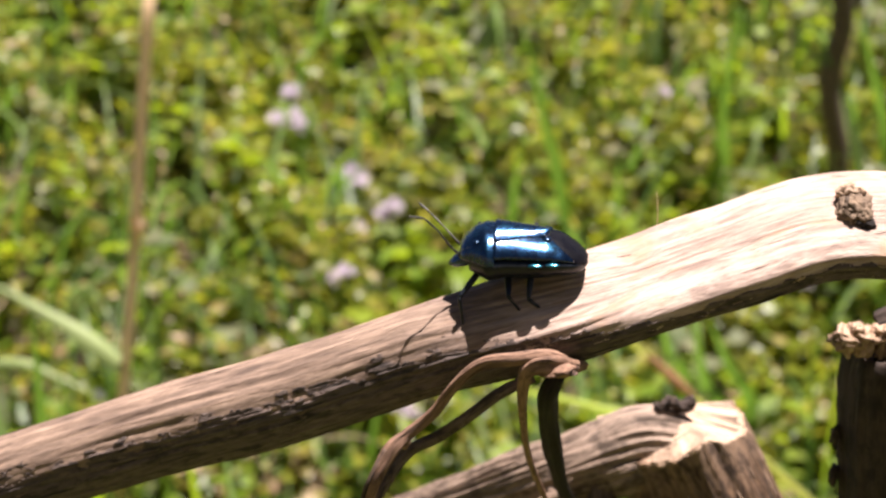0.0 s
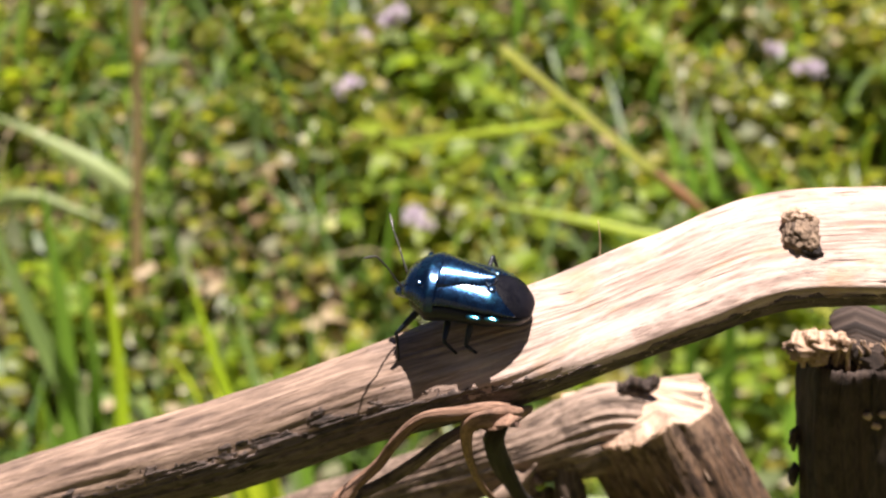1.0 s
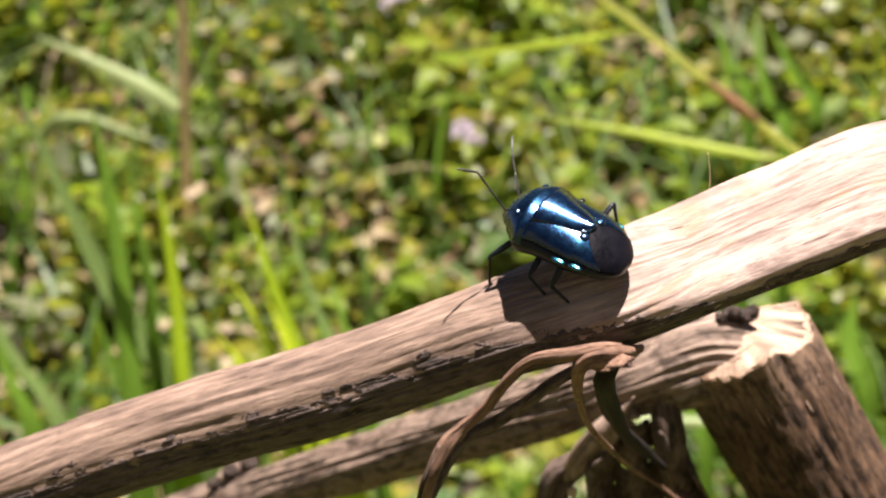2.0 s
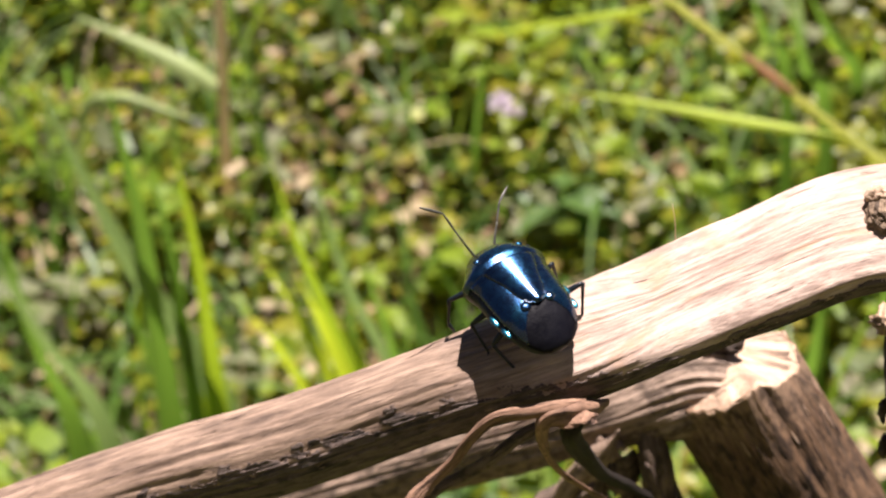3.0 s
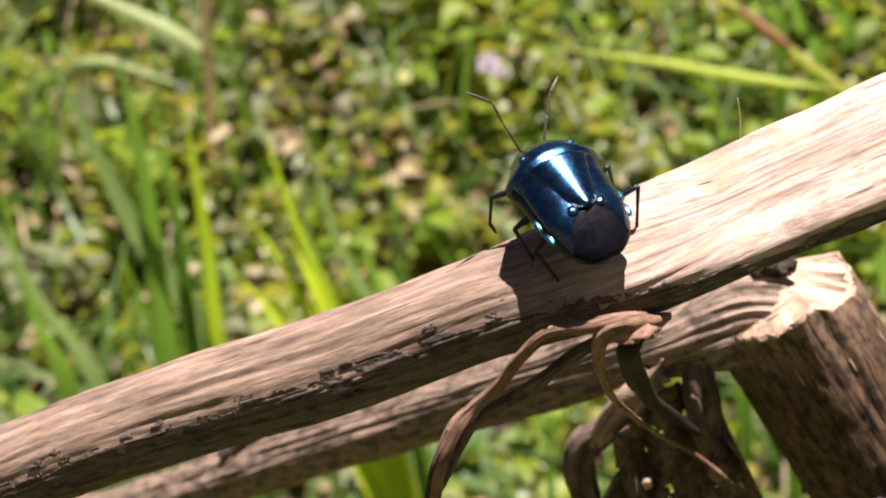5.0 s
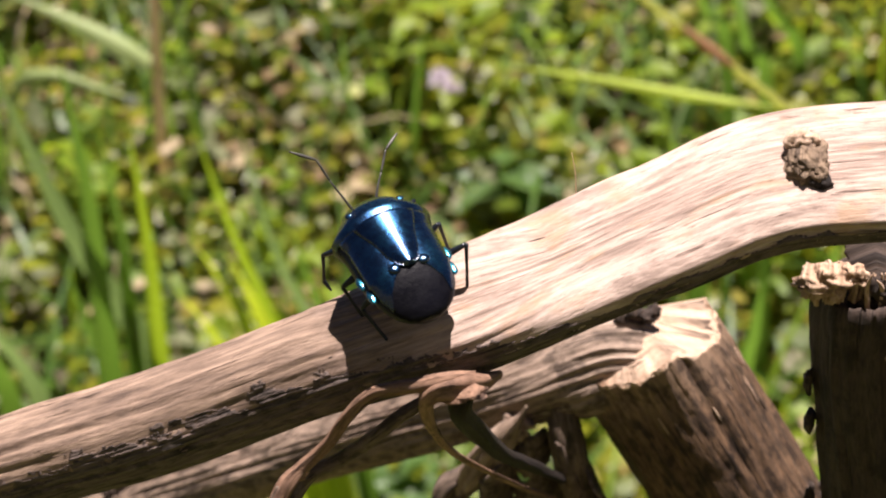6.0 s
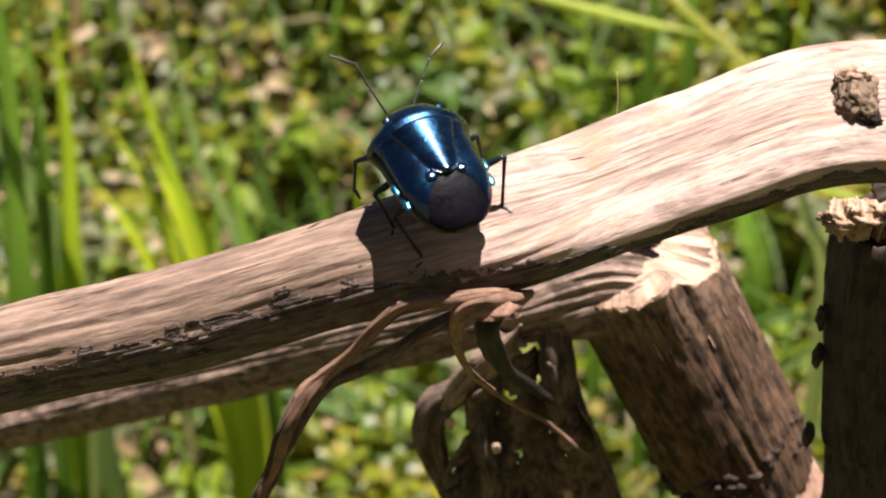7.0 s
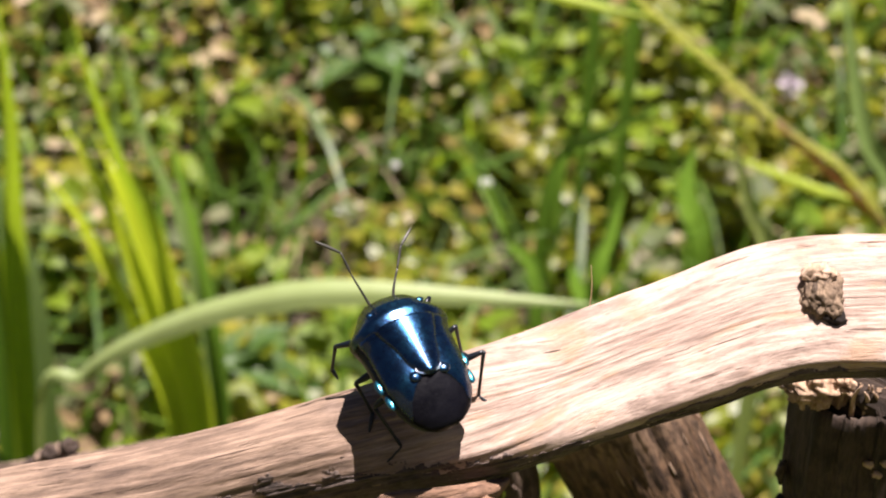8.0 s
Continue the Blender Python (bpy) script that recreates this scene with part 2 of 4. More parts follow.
BLUE = shell("metallic_blue_shell", [(0.003, 0.013, 0.040), (0.005, 0.028, 0.068), (0.010, 0.062, 0.100)], 0.27, 0.97, 0.22, 1.0, 0.5)
TEAL = shell("metallic_teal_edge", [(0.02, 0.13, 0.20), (0.04, 0.24, 0.32)], 0.26, 0.95, 0.2, 0.9)
INK = shell("blue_black_skin", [(0.004, 0.006, 0.010), (0.007, 0.011, 0.018)], 0.35, 0.2)
FILM = shell("black_membrane", [(0.002, 0.002, 0.0035), (0.005, 0.005, 0.008)], 0.48, 0.0, 0.3, 0.0, 0.09)
FEELER = shell("dark_feeler", [(0.03, 0.032, 0.03), (0.10, 0.095, 0.08)], 0.4, 0.1)
SOIL = soil()


def milky_water():
    n = Nodes("milky_water")
    # Half diffuse white: the sun's glint is painted into the drop's colour.
    n.bsdf.inputs["Transmission Weight"].default_value = 0.5
    n.bsdf.inputs["IOR"].default_value = 1.33
    return n.done((1.0, 1.0, 1.0), 0.16)


WATER = milky_water()


# ---- building helpers ----
def mesh_of(name, bm, material, smooth=True):
    me = bpy.data.meshes.new(name)
    bm.to_mesh(me)
    bm.free()
    for p in me.polygons:
        p.use_smooth = smooth
    for m in material if isinstance(material, (list, tuple)) else [material]:
        me.materials.append(m)
    return me


def part(name, bm, material, parent, label=""):
    ob = new(name, mesh_of(name, bm, material))
    ob.parent = parent
    return tagged(ob, label)


def thing(name, label, category, group="", kind="", at=(0, 0, 0)):
    ob = new(name)
    ob.empty_display_size = 0.002
    ob.location = at
    return tagged(ob, label, category, group, kind)


def smoothed(points, steps):
    """A Catmull-Rom curve through the points; each may carry a radius as a fourth number."""
    p = [np.array(q, float) for q in points]
    p = [2 * p[0] - p[1], *p, 2 * p[-1] - p[-2]]
    out = []
    for a, b, c, d in zip(p, p[1:], p[2:], p[3:]):
        for i in range(steps):
            u = i / steps
            out.append(0.5 * (2 * b + (c - a) * u + (2 * a - 5 * b + 4 * c - d) * u * u + (3 * b - a - 3 * c + d) * u**3))
    return [*out, p[-2]]


def tube(points, sides=24, steps=12, ridges=0.0, lumps=0.0, seed=0.0, flat=1.0, bm=None, caps=True, mat=0, capmat=None, form=None, start=0.0, keep=None, span=None):
    """A swept stick through rows of x, y, z, radius: ridged along its grain, lumpy, a little flattened. Its uv is in metres."""
    bm = bm or bmesh.new()
    uv = bm.loops.layers.uv.verify()
    rows = smoothed(points, steps)
    pos = [Vector(r[:3]) for r in rows]
    rad = [max(float(r[3]), 1e-5) for r in rows]
    side = None
    w = 2 * math.pi * float(np.median(rad)) / sides
    rings, run = [], [0.0]
    for i, p in enumerate(pos):
        way = (pos[min(i + 1, len(pos) - 1)] - pos[max(i - 1, 0)]).normalized()
        if i:
            run.append(run[-1] + (p - pos[i - 1]).length)
        if side is None:
            side = way.cross(Vector((0, 0, 1)) if abs(way.z) < 0.9 else Vector((0, 1, 0))).normalized()
        side = (side - way * side.dot(way)).normalized()
        up = side.cross(way)
        if span and not span[0] < p.x < span[1]:
            rings.append(None)
            continue
        ring = []
        for k in range(sides):
            a = start + 2 * math.pi * k / sides
            ca, sa = math.cos(a), math.sin(a)
            q = Vector((ca * 3.2, sa * 3.2, run[-1] * 25 + seed))
            r = 1 + ridges * noise.fractal(q * 2.2, 0.8, 2.1, 5) + lumps * noise.noise(Vector((ca, sa, run[-1] * 120 + seed * 3)))
            if form:
                r *= form(p, side * ca + up * sa)
            ring.append(bm.verts.new(p + (side * ca * flat + up * sa) * rad[i] * r))
        rings.append(ring)
    for i in range(len(rings) - 1):
        if not (rings[i] and rings[i + 1]):
            continue
        for k in range(sides):
            j = (k + 1) % sides
            if keep and not keep(pos[i], run[i], rings[i][k].co - pos[i]):
                continue
            f = bm.faces.new((rings[i][k], rings[i][j], rings[i + 1][j], rings[i + 1][k]))
            f.material_index = mat
            for l, (s, v) in zip(f.loops, ((run[i], k * w), (run[i], (k + 1) * w), (run[i + 1], (k + 1) * w), (run[i + 1], k * w))):
                l[uv].uv = (s + seed, v + seed)
    if caps:
        for ring, p, i in ((rings[0], pos[0], 0), (rings[-1], pos[-1], -1)):
            mid = bm.verts.new(p)
            for k in range(sides):
                j = (k + 1) % sides
                f = bm.faces.new((ring[j], ring[k], mid) if i == 0 else (ring[k], ring[j], mid))
                f.material_index = mat if capmat is None else capmat
                for l in f.loops:
                    l[uv].uv = (l.vert.co.x, l.vert.co.y * 0.14 + l.vert.co.z * 0.05)
    if keep:
        bmesh.ops.delete(bm, geom=[v for v in bm.verts if not v.link_faces], context="VERTS")
    return bm


def rough_lump(centre, size, seed, rings=9, sides=14, jag=0.45, bm=None, turn=None, crack=0.0):
    """A knobbly lump of torn bark; crack cuts crevices into it."""
    bm = bm or bmesh.new()
    uv = bm.loops.layers.uv.verify()
    turn = turn or Matrix.Identity(3)
    grid = []
    for i in range(rings + 1):
        th = math.pi * i / rings
        row = []
        for k in range(sides):
            a = 2 * math.pi * k / sides
            d = Vector((math.sin(th) * math.cos(a), math.sin(th) * math.sin(a), math.cos(th)))
            q = d * 1.7 + Vector((seed, seed * 2, 0))
            r = 1 + jag * noise.fractal(q, 0.8, 2.0, 4)
            if crack:
                r -= crack * max(0.0, 0.25 - abs(noise.noise(q * 1.7))) * 4 + crack * 0.5 * abs(noise.noise(q * 4.1))
            row.append(bm.verts.new(Vector(centre) + turn @ Vector((d.x * size[0], d.y * size[1], d.z * size[2])) * r))
        grid.append(row)
    for i in range(rings):
        for k in range(sides):
            j = (k + 1) % sides
            f = bm.faces.new((grid[i][k], grid[i + 1][k], grid[i + 1][j], grid[i][j]))
            for l in f.loops:
                l[uv].uv = (l.vert.co.x * 4 + seed, l.vert.co.z * 0.6)
    return bm


# ---- ground ----
def bank(x, y):
    """Height of the soil: a hollow between a weedy far bank and an unseen near one, added to block sky light."""
    t = np.maximum(0.0, np.asarray(y, float) - 0.55)
    rise = np.minimum(0.3 * (t - 0.07 * (1 - np.exp(-t / 0.07))), 1.2 + 0.02 * t)
    near = np.exp(-(np.abs(x) / 6.0) ** 4)
    # Unseen rise added behind the camera to keep low sky light off.
    u = np.clip((-np.asarray(y, float) - 0.35) / 2.4, 0.0, 1.0)
    rise = rise + 2.6 * u * u * (3 - 2 * u)
    return rise + 0.006 * near * (np.sin(x * 17 + 1.3) * np.cos(y * 13) + np.sin(x * 31 + y * 23))


def build_ground():
    bm = bmesh.new()
    xs = [-1500, -200, -40, -10, -4, -2, *np.arange(-1.2, 1.21, 0.06), 2, 4, 10, 40, 200, 1500]
    ys = [-1500, -200, -40, -10, -4, -3, -2.6, -2.2, -1.8, -1.5, -1.2, -0.9, -0.65, *np.arange(-0.4, 2.41, 0.06), 3, 4.5, 7, 12, 40, 200, 1500]
    grid = [[bm.verts.new((x, y, float(bank(x, y)))) for x in xs] for y in ys]
    for a, b in zip(grid, grid[1:]):
        for i in range(len(xs) - 1):
            bm.faces.new((a[i], a[i + 1], b[i + 1], b[i]))
    tagged(new("ground", mesh_of("ground", bm, SOIL)), "dark soil rising to a weedy bank, with an added unseen rise behind that blocks sky light", "ground", kind="structure")


build_ground()


# ---- the branches ----
def main_branch():
    b = thing("bare_branch", "pale weathered bare branch, arched, with a torn knot", "branch")
    axis = [(-0.42, 0.10, -0.01, 0.0030), (-0.36, 0.07, 0.20, 0.0030), (-0.22, 0.03, 0.37, 0.0031), (-0.10, 0.006, 0.455, 0.0034),
            (-0.05, 0.0040, 0.4798, 0.0035), (-0.033, 0.0043, 0.4877, 0.0035), (-0.018, 0.0044, 0.4938, 0.0036), (-0.006, 0.0052, 0.4990, 0.0035),
            (0.006, 0.0075, 0.5034, 0.0041), (0.016, 0.0112, 0.5071, 0.0043), (0.026, 0.0145, 0.5097, 0.0045), (0.042, 0.0178, 0.5078, 0.0048),
            (0.07, 0.020, 0.498, 0.0048), (0.13, 0.024, 0.45, 0.0048), (0.21, 0.034, 0.28, 0.0046), (0.25, 0.044, -0.01, 0.0045)]
    face = Vector((0, -0.53, 0.85))

    def form(p, d):
        """Round at the thin end, a slab with a sharp lower rim where it widens."""
        k = min(1.0, max(0.0, (p.x + 0.006) / 0.016))
        c = abs(d.dot(face))
        a, m, e = 1 + 0.03 * k, 1 - 0.62 * k, 2 + 2.2 * k
        return ((max(0.0, 1 - c * c) ** 0.5 / a) ** e + (c / m) ** e) ** (-1 / e)

    part("wood", tube(axis, 120, 26, 0.045, 0.04, 1.7, form=form, start=radians(-150)), WOOD, b)

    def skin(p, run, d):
        """Old bark clings to the underside, mostly at the thin end, with a torn edge; its dark colour also stands in
        for shade.
        """
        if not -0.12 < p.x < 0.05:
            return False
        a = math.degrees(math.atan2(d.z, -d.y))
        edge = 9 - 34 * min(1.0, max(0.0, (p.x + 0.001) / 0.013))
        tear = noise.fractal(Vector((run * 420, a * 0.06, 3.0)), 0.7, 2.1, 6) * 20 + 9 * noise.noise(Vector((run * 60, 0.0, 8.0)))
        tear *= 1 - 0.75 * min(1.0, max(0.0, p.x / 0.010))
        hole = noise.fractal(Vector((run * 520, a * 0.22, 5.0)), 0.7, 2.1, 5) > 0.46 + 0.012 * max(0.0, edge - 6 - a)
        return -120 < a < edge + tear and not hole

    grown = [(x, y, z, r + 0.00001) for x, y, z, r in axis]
    bark = part("bark_shade_strip", tube(grown, 330, 110, 0.045, 0.04, 1.7, form=form, start=radians(-150), keep=skin, caps=False, span=(-0.12, 0.05)), SHADE_BARK, b, "torn strip of old bark, darkened to stand for the underside's shade")
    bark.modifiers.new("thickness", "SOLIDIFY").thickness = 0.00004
    tip = Matrix.Rotation(radians(32), 3, "X")
    part("knot", rough_lump((0.0254, 0.0134, 0.5113), (0.0014, 0.0018, 0.0010), 3.3, 40, 56, 0.26, turn=tip, crack=0.10), KNOT, b, "torn grey-brown knot")
    part("knot_chip", rough_lump((0.0251, 0.0142, 0.5122), (0.0011, 0.0008, 0.0008), 8.3, 20, 26, 0.35, turn=tip, crack=0.10), CUT, b, "pale broken chip on the knot")
    # A black lump paints in the shadow of the hollow beside the knot.
    part("knot_shade", rough_lump((0.0263, 0.0124, 0.5104), (0.0008, 0.0007, 0.0006), 2.7, 16, 20, 0.3, turn=tip), CHAR, b, "black lump standing for the shaded hollow beside the knot")
    part("knot_chip", rough_lump((0.0262, 0.0126, 0.5107), (0.0007, 0.0008, 0.0008), 5.1, 20, 26, 0.3, turn=tip, crack=0.08), KNOT, b)
    part("bark_patch", rough_lump((0.0206, 0.0138, 0.5102), (0.0018, 0.0007, 0.0006), 6.6, 16, 30, 0.25, turn=tip), SCAB, b, "tan patch of skin left on the wood")
    part("crack", tube([(0.0068, 0.0090, 0.5062, 0.00004), (0.0077, 0.0091, 0.5066, 0.00014), (0.0086, 0.0093, 0.5069, 0.00011), (0.0093, 0.0095, 0.5071, 0.00003)], 10, 6, 0.3, 0.3, 1.0), BARK, b, "short dark crack")
    hair = [(0.0106, 0.0135, 0.5078, 0.00005), (0.0106, 0.0136, 0.5095, 0.00004), (0.0104, 0.0136, 0.5112, 0.00002)]
    part("splinter", tube(hair, 8, 4), STRAW, b, "upright pale splinter")
    for i, (x, z) in enumerate(((-0.0131, 0.4970), (-0.0117, 0.4979))):
        part("scab", rough_lump((x, 0.0018 + 0.0002 * i, z), (0.0006, 0.0004, 0.0003), 1.1 * i, 6, 9, 0.5), SCAB, b, "orange-brown scab of bark")
    return b


BRANCH = main_branch()


def old_branch():
    b = thing("old_branch", "brown weathered branch with a thick cut leaning limb", "branch")
    cross = [(-0.30, 0.17, -0.01, 0.003), (-0.24, 0.145, 0.25, 0.003), (-0.12, 0.092, 0.390, 0.003), (-0.07, 0.0700, 0.4258, 0.003), (-0.05, 0.0612, 0.4400, 0.0030),
             (-0.03, 0.0522, 0.4540, 0.0030), (-0.01, 0.0432, 0.4680, 0.0031), (0.001, 0.0392, 0.4750, 0.0034), (0.0060, 0.0392, 0.4774, 0.0041), (0.0092, 0.0396, 0.4786, 0.0044), (0.0118, 0.0402, 0.4782, 0.0042), (0.0136, 0.0406, 0.4772, 0.0030)]
    limb = [(0.0073, 0.041, 0.4880, 0.0065), (0.0111, 0.041, 0.4810, 0.0066), (0.0149, 0.041, 0.4740, 0.0067), (0.0187, 0.041, 0.4670, 0.0067), (0.0214, 0.041, 0.4620, 0.0067), (0.0236, 0.041, 0.4580, 0.0062)]
    foot = [(0.0232, 0.041, 0.4587, 0.0060), (0.031, 0.041, 0.4450, 0.0060), (0.045, 0.041, 0.427, 0.006), (0.075, 0.041, 0.375, 0.0063), (0.11, 0.041, 0.28, 0.007), (0.13, 0.041, 0.14, 0.0075), (0.135, 0.041, -0.02, 0.008)]
    part("lower_limb", tube(foot, 64, 14, 0.08, 0.05, 9.1), PINK, b, "pinkish bare wood below a dark ring")
    part("side_branch", tube(cross, 180, 34, 0.09, 0.16, 4.2), OLD, b)
    bm = tube(limb, 150, 34, 0.05, 0.05, 7.7, capmat=1)
    down = Vector((0.47, 0, -0.88))
    trimmed = set()
    for at, cut in ((Vector((0.0115, 0.0405, 0.4836)), Vector((-0.50, -0.70, 1.0)).normalized()), (Vector((0.0188, 0.041, 0.4816)), Vector((0.32, -0.22, 1.0)).normalized()), (Vector((0.0115, 0.0405, 0.4836)), Vector((-0.3, 0.8, 1.0)).normalized())):
        for v in bm.verts:
            over = (v.co - at).dot(cut) + 0.0003 * noise.fractal(v.co * 500, 0.9, 2.0, 3)
            if over > 0:
                v.co -= down * (over / down.dot(cut))
                trimmed.add(v)
    uv = bm.loops.layers.uv.verify()
    for f in bm.faces:
        f.material_index = 1 if all(v in trimmed for v in f.verts) else 0
        for l in f.loops if f.material_index else ():
            l[uv].uv = (l.vert.co.x * 1.2 + l.vert.co.z, l.vert.co.y * 0.6 - l.vert.co.z * 0.3)
    part("limb", bm, [LIMB, CUT], b, "thick dark limb with a pale slanting cut")
    way = Vector((0.0105, 0, -0.0175)).normalized()
    out = Vector((0.857, 0, 0.515))
    rng = random.Random(9)
    for i in range(46):
        a, h = math.radians(rng.uniform(-40, 190)), rng.uniform(-0.0012, 0.0016)
        q = Vector((0.0214, 0.041, 0.4618)) + way * h + (out * math.cos(a) + Vector((0, -1, 0)) * math.sin(a)) * 0.0066
        part("bark_scab", rough_lump(q, [rng.uniform(0.0003, 0.0007) for _ in range(3)], 1.9 * i, 6, 9, 0.6), BARK, b, "black crusted ring of bark")
    for i in range(5):
        x = -0.0506 + 0.0011 * i
        part("bud_scar", rough_lump((x, 0.0605 + 0.0003 * (i % 2), 0.4450 + (x + 0.0484) * 0.7 + 0.0003 * (i % 3)), (0.0011, 0.0009, 0.0009), 2.3 * i + 1, 12, 18, 0.45), HUSK if i % 2 else BARK, b, "rough bud scar")
    rng = random.Random(4)
    side = Vector((0.87, 0, 0.49))
    for i in range(34):
        a = radians(rng.uniform(-165, 5))
        q = Vector((0.0140, 0.041, 0.4760)) + (side * math.cos(a) + Vector((0, 1, 0)) * math.sin(a)) * 0.0066
        w = Vector((0.49, 0, -0.87))
        q += w * rng.uniform(-0.001, 0.004)
        ln = rng.uniform(0.0010, 0.0034)
        part("fibre", tube([(*q, 0.00005), (*(q + w * ln * 0.5), 0.00009), (*(q + w * ln), 0.00003)], 8, 4, 0.3, 0.2, 1.3 * i), CUT if i % 3 == 0 else VINE if i % 3 == 1 else BARK, b, "torn wood fibre")
    for i in range(6):
        part("knot", rough_lump((0.0104 + 0.00055 * i, 0.0390 + 0.0004 * (i % 2), 0.4832 + 0.0003 * (i % 3)), (0.00065, 0.0006, 0.0006), 1.7 * i, 7, 10, 0.75), BARK, b, "dark torn bud scar")
    husk = [(-0.0036, 0.0340, 0.4668, 0.0005), (-0.0025, 0.0340, 0.4687, 0.0011), (-0.0006, 0.0340, 0.4717, 0.0013), (0.0010, 0.0340, 0.4741, 0.0009), (0.0022, 0.0340, 0.4758, 0.0003), (0.0027, 0.0340, 0.4769, 0.0001)]
    part("husk", tube(husk, 30, 10, 0.55, 0.5, 6.1, flat=0.6), HUSK, b, "pale torn husk of a dead side shoot")
    for i, (x, z, s) in enumerate(((0.0003, 0.4712, 0.0008), (0.0015, 0.4732, 0.0010), (0.0026, 0.4742, 0.0006), (0.0009, 0.4748, 0.0005))):
        part("splinter", rough_lump((x, 0.0352, z), (s, 0.0005, s * 0.7), 2.9 * i, 9, 14, 0.6), HUSK, b, "pale splinter of a broken twig")
    return b


old_branch()


def post():
    b = thing("wooden_stake", "dark upright wooden stake with a pale broken top", "stake")
    body = [(0.0308, 0.0235, 0.4972, 0.0030), (0.0309, 0.0235, 0.4965, 0.0046), (0.0311, 0.0235, 0.4910, 0.0048), (0.0322, 0.0235, 0.480, 0.0047), (0.0332, 0.0235, 0.470, 0.0048), (0.036, 0.024, 0.40, 0.005),
            (0.037, 0.025, 0.2, 0.0055), (0.037, 0.025, -0.02, 0.006)]
    part("trunk", tube(body, 72, 16, 0.10, 0.05, 2.9), BARK, b)
    for i, (x, y, z, sx, sy, sz) in enumerate(((0.0270, 0.0208, 0.4984, 0.0019, 0.0016, 0.0012), (0.0292, 0.0212, 0.4988, 0.0013, 0.0012, 0.0008), (0.0262, 0.0205, 0.4978, 0.0009, 0.0009, 0.0008), (0.0276, 0.0200, 0.4977, 0.0008, 0.0006, 0.0008), (0.0312, 0.0215, 0.4984, 0.0014, 0.0013, 0.0008), (0.0332, 0.0218, 0.4980, 0.0012, 0.0012, 0.0008))):
        part("broken_stub", rough_lump((x, y, z), (sx, sy, sz), 5.3 * i + 1, 30, 40, 0.42, crack=0.16), STUB, b, "pale crumbling broken wood")
    rng = random.Random(12)
    for i in range(26):
        x, y = rng.uniform(0.0264, 0.0335), rng.uniform(0.0198, 0.0225)
        part("fibre", tube([(x, y, 0.4968, 0.0002), (x + rng.uniform(-0.0003, 0.0003), y, 0.4984, 0.00017), (x + rng.uniform(-0.0006, 0.0004), y - 0.0002, 0.4984 + rng.uniform(0.0005, 0.0014), 0.00005)], 7, 4, 0.3, 0.2, 1.7 * i), STUB if i % 3 else CUT, b, "pale splintered fibre")
    twig = [(0.0285, 0.0225, 0.4972, 0.0012), (0.034, 0.0235, 0.4985, 0.0011), (0.042, 0.024, 0.4982, 0.0011), (0.060, 0.026, 0.494, 0.0010)]
    part("side_twig", tube(twig, 40, 16, 0.06, 0.05, 8.1), PINK, b, "pale side twig")
    for i, (x, z) in enumerate(((0.0318, 0.4935), (0.0325, 0.4926), (0.0330, 0.4938))):
        part("chip", rough_lump((x, 0.0187, z), (0.0004, 0.0003, 0.0003), 2.2 * i, 6, 8, 0.5), CUT, b, "pale chip of wood")
    for i, z in enumerate((0.4890, 0.4855, 0.4780)):
        part("bark_flake", rough_lump((0.0262 + 0.0002 * i, 0.0222, z), (0.0004, 0.0006, 0.0010), 4.1 * i, 6, 9, 0.6), BARK, b)
    return b


post()


